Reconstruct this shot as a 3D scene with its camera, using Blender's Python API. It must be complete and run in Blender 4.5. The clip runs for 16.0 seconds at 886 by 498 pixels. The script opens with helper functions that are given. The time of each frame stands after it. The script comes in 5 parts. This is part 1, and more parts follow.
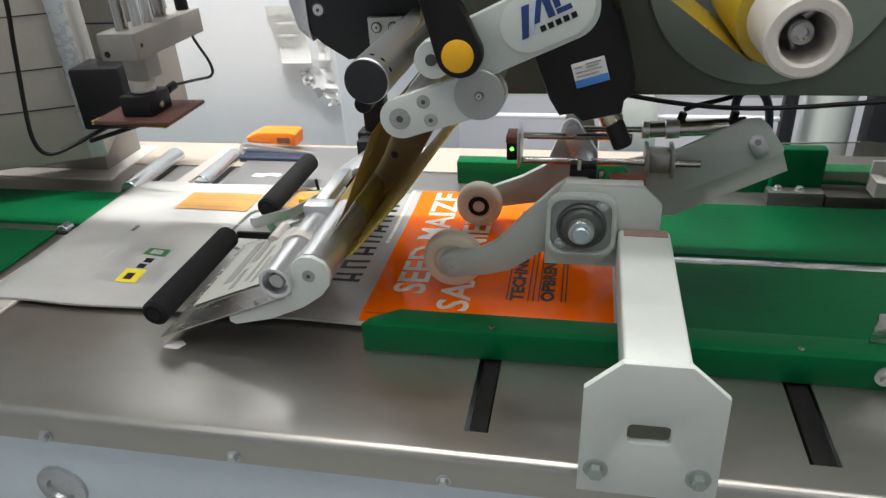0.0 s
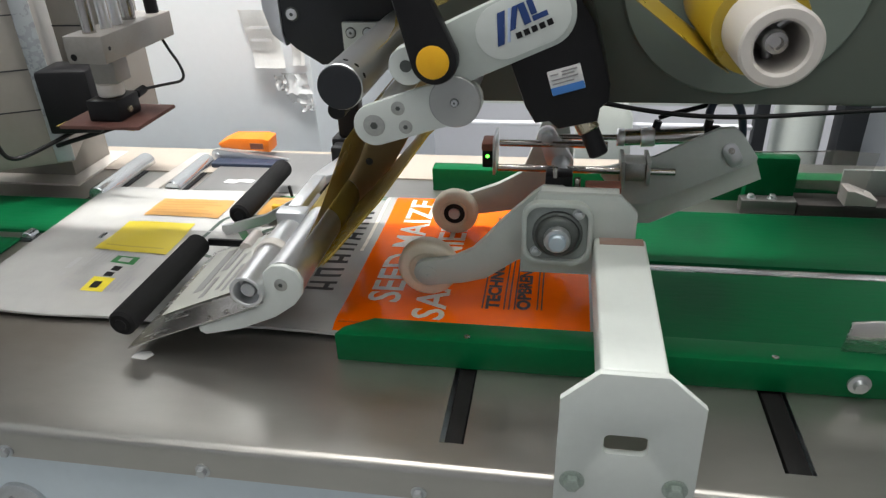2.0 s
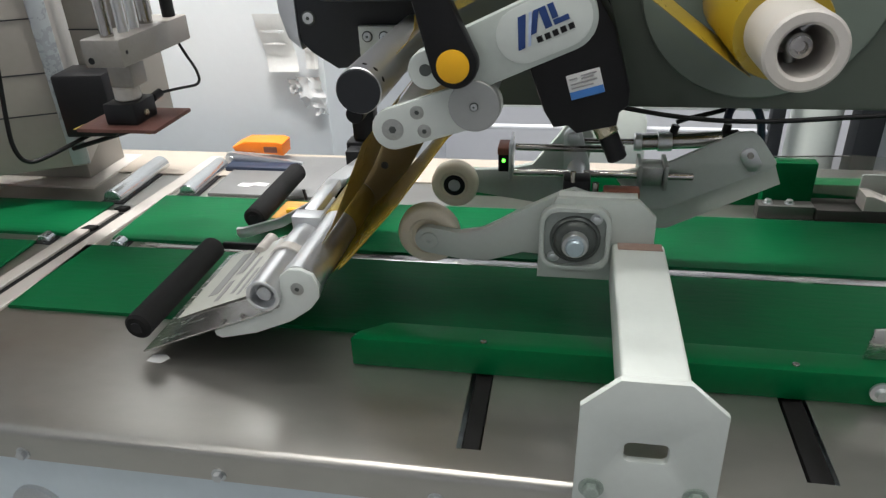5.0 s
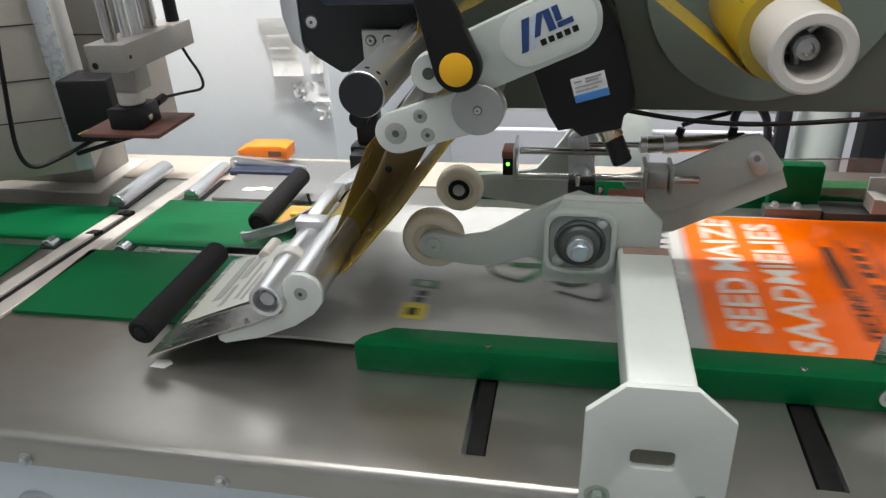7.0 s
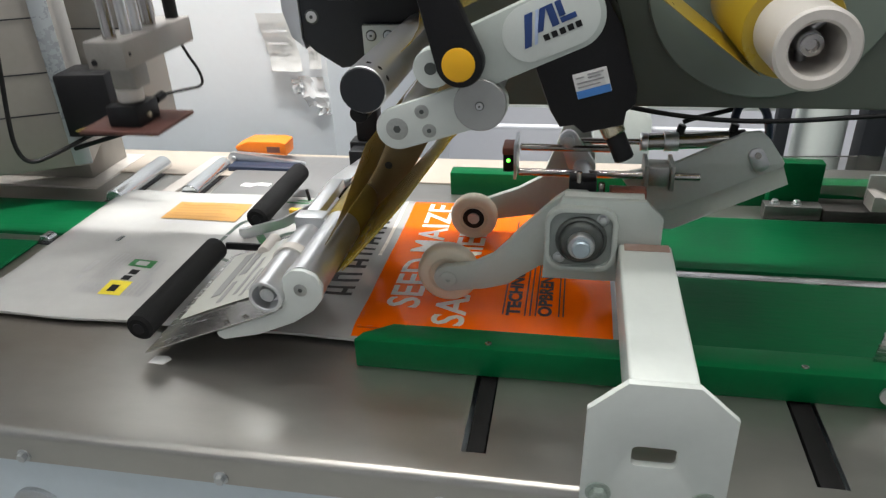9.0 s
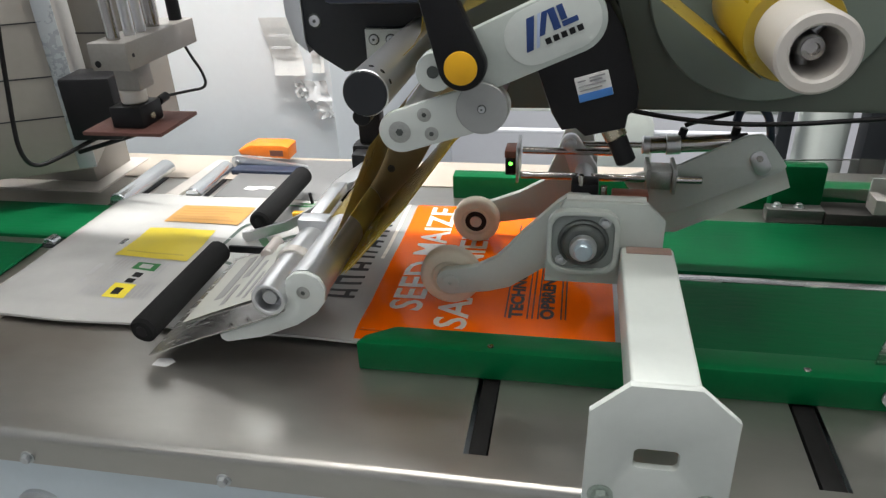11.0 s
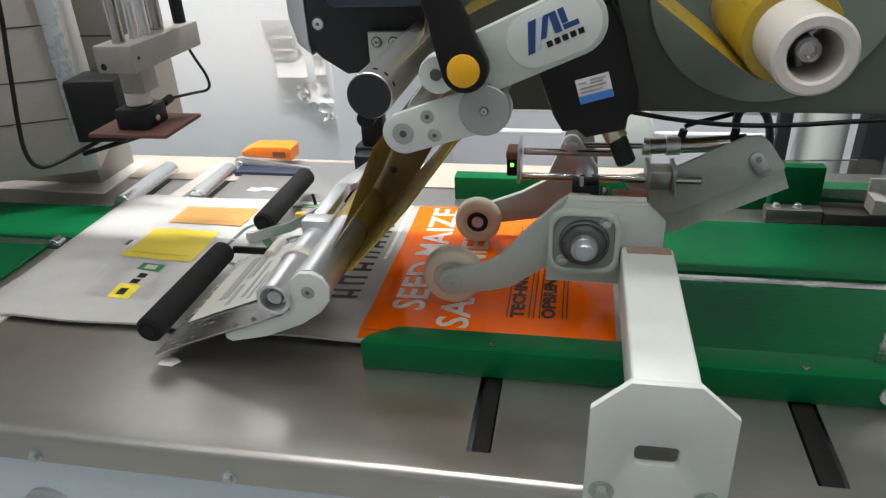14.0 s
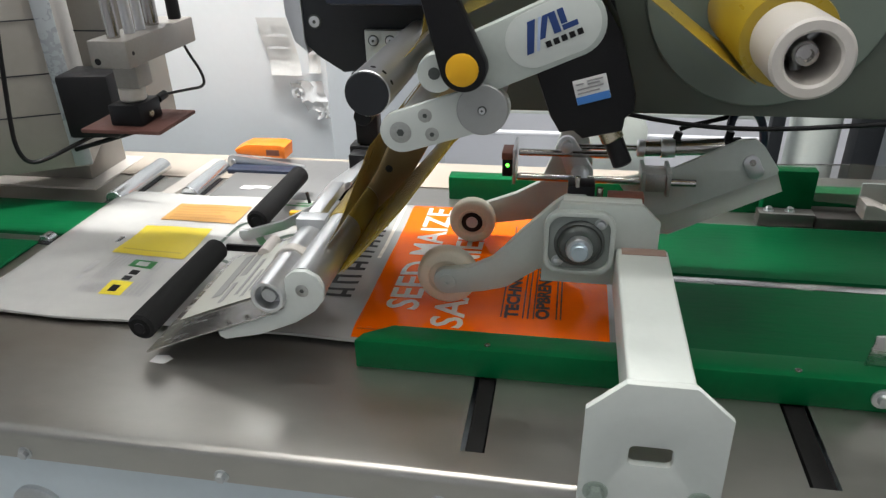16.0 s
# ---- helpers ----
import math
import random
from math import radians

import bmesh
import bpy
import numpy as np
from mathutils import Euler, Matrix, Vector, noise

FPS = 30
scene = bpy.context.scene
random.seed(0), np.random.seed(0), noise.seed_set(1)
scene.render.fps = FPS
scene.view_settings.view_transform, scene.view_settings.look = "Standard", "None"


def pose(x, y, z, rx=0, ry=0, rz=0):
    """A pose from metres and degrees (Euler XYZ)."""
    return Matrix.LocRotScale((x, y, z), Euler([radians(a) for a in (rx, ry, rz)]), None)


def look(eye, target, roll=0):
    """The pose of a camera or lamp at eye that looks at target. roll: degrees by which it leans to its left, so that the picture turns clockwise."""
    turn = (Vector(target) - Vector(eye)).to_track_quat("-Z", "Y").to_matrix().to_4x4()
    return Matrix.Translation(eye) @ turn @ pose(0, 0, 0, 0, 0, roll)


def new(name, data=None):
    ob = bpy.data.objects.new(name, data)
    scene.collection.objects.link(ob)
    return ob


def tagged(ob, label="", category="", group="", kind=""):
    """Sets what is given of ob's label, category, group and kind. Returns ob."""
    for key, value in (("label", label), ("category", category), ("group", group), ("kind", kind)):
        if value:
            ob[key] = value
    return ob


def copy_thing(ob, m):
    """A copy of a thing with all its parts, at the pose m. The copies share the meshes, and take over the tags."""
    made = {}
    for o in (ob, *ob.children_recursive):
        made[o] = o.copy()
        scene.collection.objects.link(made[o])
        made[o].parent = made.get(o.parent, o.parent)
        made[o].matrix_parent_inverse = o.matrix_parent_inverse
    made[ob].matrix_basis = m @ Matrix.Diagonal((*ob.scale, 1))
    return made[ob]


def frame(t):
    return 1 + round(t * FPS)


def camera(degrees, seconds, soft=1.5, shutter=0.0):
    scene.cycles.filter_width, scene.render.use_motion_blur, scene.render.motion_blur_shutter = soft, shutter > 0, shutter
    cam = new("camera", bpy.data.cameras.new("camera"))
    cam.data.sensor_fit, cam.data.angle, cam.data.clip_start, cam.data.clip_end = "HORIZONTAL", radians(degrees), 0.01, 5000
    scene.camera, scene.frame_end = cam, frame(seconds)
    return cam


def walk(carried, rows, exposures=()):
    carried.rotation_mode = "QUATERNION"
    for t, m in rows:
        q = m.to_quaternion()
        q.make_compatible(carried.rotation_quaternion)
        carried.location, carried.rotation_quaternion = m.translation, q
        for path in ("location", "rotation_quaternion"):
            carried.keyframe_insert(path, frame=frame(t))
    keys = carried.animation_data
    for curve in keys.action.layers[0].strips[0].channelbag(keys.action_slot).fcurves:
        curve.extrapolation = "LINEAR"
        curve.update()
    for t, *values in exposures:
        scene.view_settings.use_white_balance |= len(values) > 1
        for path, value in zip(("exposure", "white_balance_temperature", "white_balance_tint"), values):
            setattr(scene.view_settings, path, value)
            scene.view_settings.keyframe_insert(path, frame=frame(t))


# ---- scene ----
cam = camera(64.2, 16.0, soft=1.35, shutter=0.8)
PATH = [
    (0, (0.096, -0.074, 1.477), (-0.285, 1.632, 0.504), -3.4),
    (0.5, (0.098, -0.072, 1.477), (-0.293, 1.641, 0.522), -3.4),
    (1, (0.097, -0.068, 1.475), (-0.264, 1.65, 0.519), -2.7),
    (1.5, (0.096, -0.065, 1.474), (-0.241, 1.659, 0.517), -2.4),
    (2, (0.095, -0.063, 1.474), (-0.22, 1.663, 0.513), -2.3),
    (2.5, (0.092, -0.064, 1.473), (-0.251, 1.654, 0.509), -2.6),
    (3, (0.092, -0.062, 1.472), (-0.25, 1.658, 0.51), -2.8),
    (3.5, (0.087, -0.06, 1.473), (-0.247, 1.669, 0.525), -2.5),
    (4, (0.083, -0.057, 1.472), (-0.256, 1.666, 0.515), -2.4),
    (6.5, (0.086, -0.067, 1.477), (-0.258, 1.664, 0.536), -2.7),
    (7, (0.085, -0.055, 1.472), (-0.27, 1.673, 0.53), -2.8),
    (7.5, (0.079, -0.055, 1.471), (-0.279, 1.672, 0.529), -2.7),
    (8, (0.079, -0.053, 1.47), (-0.278, 1.672, 0.524), -2.6),
    (8.5, (0.081, -0.052, 1.47), (-0.27, 1.673, 0.521), -2.4),
    (9, (0.08, -0.053, 1.47), (-0.266, 1.672, 0.52), -2.5),
    (11.5, (0.081, -0.056, 1.47), (-0.274, 1.674, 0.531), -2.6),
    (12, (0.08, -0.055, 1.468), (-0.269, 1.67, 0.518), -2.7),
    (12.5, (0.08, -0.063, 1.473), (-0.264, 1.67, 0.536), -2.4),
    (13, (0.081, -0.066, 1.475), (-0.266, 1.667, 0.539), -2.5),
    (13.5, (0.08, -0.067, 1.475), (-0.264, 1.665, 0.537), -2.4),
    (14, (0.08, -0.066, 1.474), (-0.275, 1.664, 0.537), -2.7),
    (14.5, (0.075, -0.066, 1.473), (-0.259, 1.668, 0.536), -2.1),
    (15, (0.076, -0.068, 1.473), (-0.269, 1.667, 0.539), -2.2),
    (15.5, (0.078, -0.069, 1.474), (-0.266, 1.663, 0.534), -2.3),
    (16, (0.074, -0.067, 1.472), (-0.255, 1.67, 0.536), -1.7),
]
walk(cam, [(t, look(eye, target, roll)) for t, eye, target, roll in PATH], [(0, 0.0), (16, 0.0)])

# ---- light ----
world = bpy.data.worlds.new("room_air")
scene.world = world
world.use_nodes = True
world.node_tree.nodes["Background"].inputs[0].default_value = (0.75, 0.82, 0.9, 1)
world.node_tree.nodes["Background"].inputs[1].default_value = 0.05


def ceiling_lamp(x, y, sx, sy, watts, colour=(1, 0.98, 0.95)):
    data = bpy.data.lights.new("ceiling_lamp_light", "AREA")
    data.shape, data.size, data.size_y, data.energy, data.color = "RECTANGLE", sx, sy, watts, colour
    ob = new("ceiling_lamp_light", data)
    ob.location = (x, y, 2.90)
    return ob


LAMPS = ((-0.45, 1.18, 0.7, 0.06, 50), (-1.25, 1.20, 0.8, 0.06, 33), (1.35, 1.44, 1.2, 0.16, 33), (-0.12, 0.90, 1.0, 0.05, 12), (0.15, 0.1, 2.4, 0.9, 6.5), (-1.6, -1.4, 1.2, 0.3, 4.5), (1.2, -1.8, 1.2, 0.3, 4.5))
for lx, ly, sx, sy, watts in LAMPS:
    ceiling_lamp(lx, ly, sx, sy, watts)


# ---- materials ----
def mat(name, colour, rough=0.5, metal=0.0, vary=0.08, scale=18.0, bump=0.1, stretch=(1, 1, 1), stain=None, stain_amount=0.0,
        coat=0.0, alpha=1.0, transmission=0.0, rough_vary=0.08, spec=0.5):
    m = bpy.data.materials.new(name)
    m.use_nodes = True
    nt = m.node_tree
    b = nt.nodes["Principled BSDF"]
    link = nt.links.new
    co = nt.nodes.new("ShaderNodeTexCoord")
    mp = nt.nodes.new("ShaderNodeMapping")
    mp.inputs["Scale"].default_value = stretch
    link(co.outputs["Object"], mp.inputs[0])
    fine = nt.nodes.new("ShaderNodeTexNoise")
    fine.inputs["Scale"].default_value, fine.inputs["Detail"].default_value = scale * 9, 4
    broad = nt.nodes.new("ShaderNodeTexNoise")
    broad.inputs["Scale"].default_value, broad.inputs["Detail"].default_value = scale * 0.5, 5
    link(mp.outputs[0], fine.inputs[0])
    link(co.outputs["Object"], broad.inputs[0])
    mixn = nt.nodes.new("ShaderNodeMath")
    mixn.operation = "ADD"
    link(fine.outputs[0], mixn.inputs[0])
    link(broad.outputs[0], mixn.inputs[1])
    ramp = nt.nodes.new("ShaderNodeMapRange")
    ramp.inputs[1].default_value, ramp.inputs[2].default_value = 0.6, 1.4
    ramp.inputs[3].default_value, ramp.inputs[4].default_value = 1 - vary, 1 + vary
    link(mixn.outputs[0], ramp.inputs[0])
    hsv = nt.nodes.new("ShaderNodeHueSaturation")
    hsv.inputs["Color"].default_value = (*colour, 1)
    link(ramp.outputs[0], hsv.inputs["Value"])
    out = hsv.outputs[0]
    if stain:
        sn = nt.nodes.new("ShaderNodeTexNoise")
        sn.inputs["Scale"].default_value, sn.inputs["Detail"].default_value = scale * 0.28, 6
        link(co.outputs["Object"], sn.inputs[0])
        sr = nt.nodes.new("ShaderNodeMapRange")
        sr.inputs[1].default_value, sr.inputs[2].default_value = 0.52, 0.75
        sr.inputs[3].default_value, sr.inputs[4].default_value = 0.0, stain_amount
        link(sn.outputs[0], sr.inputs[0])
        mx = nt.nodes.new("ShaderNodeMix")
        mx.data_type = "RGBA"
        link(sr.outputs[0], mx.inputs[0])
        link(out, mx.inputs[6])
        mx.inputs[7].default_value = (*stain, 1)
        out = mx.outputs[2]
    link(out, b.inputs["Base Color"])
    rr = nt.nodes.new("ShaderNodeMapRange")
    rr.inputs[1].default_value, rr.inputs[2].default_value = 0.6, 1.4
    rr.inputs[3].default_value, rr.inputs[4].default_value = max(0.02, rough - rough_vary), min(1, rough + rough_vary)
    link(mixn.outputs[0], rr.inputs[0])
    link(rr.outputs[0], b.inputs["Roughness"])
    b.inputs["Metallic"].default_value = metal
    b.inputs["Specular IOR Level"].default_value = spec
    b.inputs["Coat Weight"].default_value = coat
    b.inputs["Alpha"].default_value = alpha
    b.inputs["Transmission Weight"].default_value = transmission
    if bump:
        bp = nt.nodes.new("ShaderNodeBump")
        bp.inputs["Strength"].default_value, bp.inputs["Distance"].default_value = bump, 0.002
        link(fine.outputs[0], bp.inputs["Height"])
        link(bp.outputs[0], b.inputs["Normal"])
    return m


def glow(name, colour, strength):
    m = bpy.data.materials.new(name)
    m.use_nodes = True
    b = m.node_tree.nodes["Principled BSDF"]
    b.inputs["Base Color"].default_value = (*colour, 1)
    b.inputs["Emission Color"].default_value = (*colour, 1)
    b.inputs["Emission Strength"].default_value = strength
    return m


STEEL = mat("brushed_steel", (0.43, 0.42, 0.39), 0.31, 0.90, 0.07, 4.5, 0.0, (0.4, 1, 1), (0.22, 0.155, 0.10), 0.7, rough_vary=0.03)
SHEET = mat("bright_sheet_steel", (0.62, 0.61, 0.60), 0.25, 0.95, 0.06, 14, 0.03, (0.1, 1, 1), (0.4, 0.38, 0.35), 0.3)
ALU = mat("anodised_aluminium", (0.66, 0.67, 0.68), 0.33, 0.9, 0.04, 12, 0.0, (0.4, 3, 0.4), rough_vary=0.04)
CHROME = mat("polished_steel", (0.42, 0.40, 0.38), 0.18, 1.0, 0.05, 20, 0.0)
DULLZINC = mat("dull_zinc", (0.40, 0.41, 0.39), 0.4, 0.8, 0.15, 40, 0.1)
DISCALU = mat("satin_aluminium", (0.36, 0.37, 0.36), 0.45, 0.55, 0.05, 16, 0.05)
ZINC = mat("zinc_plated_steel", (0.55, 0.57, 0.58), 0.35, 0.9, 0.1, 40, 0.1)
WHITE = mat("white_enamel", (0.60, 0.64, 0.61), 0.38, 0.0, 0.03, 12, 0.05, stain=(0.55, 0.57, 0.52), stain_amount=0.35)
ARMPAINT = mat("pale_grey_enamel", (0.44, 0.485, 0.455), 0.42, 0.0, 0.04, 16, 0.06, stain=(0.42, 0.43, 0.39), stain_amount=0.4)
PANEL = mat("grey_green_panel_paint", (0.108, 0.128, 0.105), 0.5, 0.0, 0.03, 10, 0.05)
DISC = mat("grey_disc_plastic", (0.145, 0.178, 0.150), 0.45, 0.0, 0.03, 10, 0.03)
BLACK = mat("black_plastic", (0.010, 0.010, 0.011), 0.42, 0.0, 0.15, 30, 0.05, spec=0.2)
RUBBER = mat("black_foam_rubber", (0.013, 0.013, 0.0135), 0.85, 0.0, 0.2, 60, 0.5, spec=0.15)
DARKPLATE = mat("dark_grey_plate", (0.022, 0.024, 0.028), 0.5, 0.0, 0.1, 20, 0.03, spec=0.3)
GREENBELT = mat("green_conveyor_belt", (0.002, 0.094, 0.031), 0.45, 0.0, 0.16, 14, 0.2, (0.2, 1, 1), (0.004, 0.050, 0.020), 0.7, spec=0.12)
GREENPLASTIC = mat("green_guide_plastic", (0.001, 0.105, 0.032), 0.36, 0.0, 0.10, 12, 0.08, spec=0.11)
NYLON = mat("cream_nylon", (0.72, 0.66, 0.53), 0.42, 0.0, 0.05, 20, 0.05)
COREWHITE = mat("white_core_plastic", (0.56, 0.53, 0.49), 0.35, 0.0, 0.05, 16, 0.05, stain=(0.5, 0.46, 0.38), stain_amount=0.35)
YELLOWFILM = mat("yellow_film_roll", (0.34, 0.24, 0.018), 0.28, 0.0, 0.01, 10, 0.0, (1, 0.2, 1), rough_vary=0.02)
WEB = mat("translucent_yellow_web", (0.46, 0.34, 0.05), 0.2, 0.0, 0.03, 10, 0.0, alpha=0.3)
WEBDARK = mat("brown_gold_web", (0.50, 0.36, 0.05), 0.25, 0.0, 0.02, 10, 0.0, alpha=0.85, rough_vary=0.02)
KNOBYELLOW = mat("yellow_knob_cap", (0.80, 0.42, 0.005), 0.45, 0.0, 0.03, 20, 0.05)
BAGWHITE = mat("white_bag_plastic", (0.44, 0.44, 0.425), 0.22, 0.0, 0.03, 7, 0.0, stain=(0.37, 0.375, 0.36), stain_amount=0.55, rough_vary=0.03)
BAGORANGE = mat("orange_bag_print", (1.0, 0.15, 0.0005), 0.13, 0.0, 0.04, 7, 0.05, spec=0.18, rough_vary=0.03)
INKWHITE = mat("cream_ink", (0.76, 0.72, 0.64), 0.3, 0.0, 0.03, 10, 0.0)
INKBLACK = mat("black_plastic", (0.008, 0.008, 0.009), 0.42, 0.0, 0.15, 30, 0.05, spec=0.25)
INKGREY = mat("grey_ink", (0.34, 0.34, 0.34), 0.4, 0.0, 0.1, 20, 0.0)
INKLIGHT = mat("pale_grey_ink", (0.33, 0.33, 0.33), 0.4, 0.0, 0.1, 20, 0.0)
INKGREEN = mat("green_ink", (0.03, 0.16, 0.05), 0.35, 0.0, 0.1, 10, 0.0)
INKYELLOW = mat("yellow_ink", (0.75, 0.62, 0.04), 0.35, 0.0, 0.1, 10, 0.0)
INKBROWN = mat("dark_red_brown_ink", (0.03, 0.012, 0.008), 0.35, 0.0, 0.1, 10, 0.0)
LABELYELLOW = mat("yellow_label_paper", (0.55, 0.44, 0.035), 0.4, 0.0, 0.04, 12, 0.03)
LABELAMBER = mat("amber_label_film", (0.47, 0.25, 0.065), 0.35, 0.0, 0.08, 12, 0.03)
LABELPRINT = mat("brown_label_print", (0.41, 0.215, 0.058), 0.4, 0.0, 0.05, 12, 0.0)
BLUE = mat("blue_print", (0.012, 0.045, 0.18), 0.35, 0.0, 0.05, 12, 0.0)
PALEBLUE = mat("pale_blue_print", (0.45, 0.55, 0.75), 0.35, 0.0, 0.05, 12, 0.0)
PAPER = mat("white_paper", (0.75, 0.75, 0.74), 0.8, 0.0, 0.04, 15, 0.1)
PLASTICFOIL = mat("clear_foil", (0.80, 0.81, 0.82), 0.15, 0.0, 0.05, 20, 0.3, alpha=0.6)
WALL = mat("white_wall_paint", (0.80, 0.84, 0.88), 0.75, 0.0, 0.02, 5, 0.12, stain=(0.70, 0.71, 0.73), stain_amount=0.3)
WALLGREY = mat("pale_lilac_wall", (0.62, 0.63, 0.68), 0.75, 0.0, 0.02, 5, 0.12)
FLOOR = mat("grey_floor_paint", (0.30, 0.31, 0.30), 0.45, 0.0, 0.08, 3, 0.1)
CABINET = mat("beige_machine_paint", (0.28, 0.262, 0.236), 0.4, 0.1, 0.05, 8, 0.05, stain=(0.36, 0.34, 0.31), stain_amount=0.4)
ORANGEPAINT = mat("orange_plastic", (0.85, 0.20, 0.01), 0.4, 0.0, 0.05, 20, 0.05)
PADBROWN = mat("red_brown_foam_pad", (0.105, 0.042, 0.033), 0.7, 0.0, 0.1, 30, 0.3)
BRASSRED = mat("red_brown_paint", (0.22, 0.08, 0.05), 0.5, 0.0, 0.1, 30, 0.1)
FRAMEPAINT = mat("pale_blue_grey_frame_paint", (0.58, 0.66, 0.70), 0.45, 0.0, 0.03, 8, 0.05)
FLANGEGREY = mat("grey_flange_paint", (0.27, 0.30, 0.285), 0.45, 0.0, 0.08, 25, 0.12, stain=(0.16, 0.17, 0.155), stain_amount=0.5)
# Black of the slot bars; also paints the shade of gaps, notches and holes.
VOID = mat("slot_bar_and_gap_black", (0.010, 0.010, 0.010), 0.6, 0.0, 0.2, 20, 0.1, spec=0.15)
LAMPGLOW = glow("lamp_diffuser_glow", (1, 0.98, 0.95), 2.5)
LEDGREEN = glow("green_led_glow", (0.1, 1.0, 0.05), 6.0)


# ---- mesh helpers ----
def finish(bm, smooth=40):
    bmesh.ops.recalc_face_normals(bm, faces=bm.faces)
    for f in bm.faces:
        f.smooth = True
    for e in bm.edges:
        if len(e.link_faces) == 2 and e.calc_face_angle(0) > radians(smooth):
            e.smooth = False


def part(name, bm, material, parent=None, label="", m=None):
    """One mesh object; under a thing, its pose is in the thing's space."""
    finish(bm)
    me = bpy.data.meshes.new(name)
    bm.to_mesh(me)
    bm.free()
    me.materials.append(material)
    ob = new(name, me)
    if m is not None:
        ob.matrix_basis = m
    if parent is not None:
        ob.parent = parent
    if label:
        tagged(ob, label)
    return ob


def thing(name, at, label, category, group="", kind=""):
    e = new(name)
    e.empty_display_size = 0.05
    e.location = at
    return tagged(e, label, category, group, kind)


def box(x0, x1, y0, y1, z0, z1, bevel=0.0, seg=2, bm=None):
    b = bm or bmesh.new()
    m = Matrix.LocRotScale(((x0 + x1) / 2, (y0 + y1) / 2, (z0 + z1) / 2), None, (x1 - x0, y1 - y0, z1 - z0))
    vs = bmesh.ops.create_cube(b, size=1, matrix=m)["verts"]
    if bevel:
        es = list({e for v in vs for e in v.link_edges})
        bmesh.ops.bevel(b, geom=es, offset=bevel, segments=seg, affect="EDGES", profile=0.5)
    return b


def prism(outline, y0, y1, bevel=0.0, bm=None):
    """An outline in x and z, carried from y0 to y1."""
    b = bm or bmesh.new()
    a = [b.verts.new((x, y0, z)) for x, z in outline]
    c = [b.verts.new((x, y1, z)) for x, z in outline]
    n = len(outline)
    f0, f1 = b.faces.new(a), b.faces.new(c[::-1])
    for i in range(n):
        b.faces.new((a[i], c[i], c[(i + 1) % n], a[(i + 1) % n]))
    if bevel:
        bmesh.ops.bevel(b, geom=list(f0.edges) + list(f1.edges), offset=bevel, segments=2, affect="EDGES", profile=0.5)
    return b


def capsule(p, q, rp, rq, n=14):
    """The outline of a link with round ends, in x and z."""
    p, q = Vector(p), Vector(q)
    a = math.atan2(q[1] - p[1], q[0] - p[0])
    pts = []
    for i in range(n + 1):
        w = a - math.pi / 2 + math.pi * i / n
        pts.append((q[0] + rq * math.cos(w), q[1] + rq * math.sin(w)))
    for i in range(n + 1):
        w = a + math.pi / 2 + math.pi * i / n
        pts.append((p[0] + rp * math.cos(w), p[1] + rp * math.sin(w)))
    return pts


def rounded(x0, x1, z0, z1, r, n=6):
    pts = []
    for cx, cz, a in ((x1 - r, z1 - r, 0), (x0 + r, z1 - r, 90), (x0 + r, z0 + r, 180), (x1 - r, z0 + r, 270)):
        for i in range(n + 1):
            w = radians(a + 90 * i / n)
            pts.append((cx + r * math.cos(w), cz + r * math.sin(w)))
    return pts


def turned(p, axis, rings, seg=32, bm=None):
    """A turned body on an axis from p: rings of (distance along, radius), a radius of 0 closes it."""
    b = bm or bmesh.new()
    m = Matrix.Translation(p) @ Vector(axis).normalized().to_track_quat("Z", "Y").to_matrix().to_4x4()
    loops = []
    for d, r in rings:
        if r <= 0:
            loops.append([b.verts.new(m @ Vector((0, 0, d)))])
        else:
            loops.append([b.verts.new(m @ Vector((r * math.cos(2 * math.pi * i / seg), r * math.sin(2 * math.pi * i / seg), d))) for i in range(seg)])
    for u, v in zip(loops, loops[1:]):
        for i in range(seg):
            j = (i + 1) % seg
            if len(u) == 1 and len(v) > 1:
                b.faces.new((u[0], v[i], v[j]))
            elif len(v) == 1 and len(u) > 1:
                b.faces.new((u[i], u[j], v[0]))
            elif len(u) > 1:
                b.faces.new((u[i], u[j], v[j], v[i]))
    return b


def rod(p, q, r, seg=24, c=0.0, bm=None):
    p, q = Vector(p), Vector(q)
    n = (q - p).length
    c = c or min(r * 0.12, n * 0.2)
    return turned(p, q - p, ((0, 0), (0, r - c), (c, r), (n - c, r), (n, r - c), (n, 0)), seg, bm)


def pipe(p, q, r, ri, seg=32, depth=None):
    """A tube with an open near end; depth: how far the bore goes in."""
    p, q = Vector(p), Vector(q)
    n = (q - p).length
    d = depth or n * 0.98
    c = (r - ri) * 0.2
    return turned(p, q - p, ((d, 0), (d, ri), (c, ri), (0, ri + c), (0, r - c), (c, r), (n - c, r), (n, r - c), (n, 0)), seg)


def hexbolt(p, axis, r, h):
    b = turned(p, axis, ((0, 0), (0, r * 1.45), (h * 0.18, r * 1.45), (h * 0.2, 0)), 20)
    return turned(p, axis, ((h * 0.2, r), (h * 0.9, r), (h, r * 0.86), (h, 0)), 6, b)


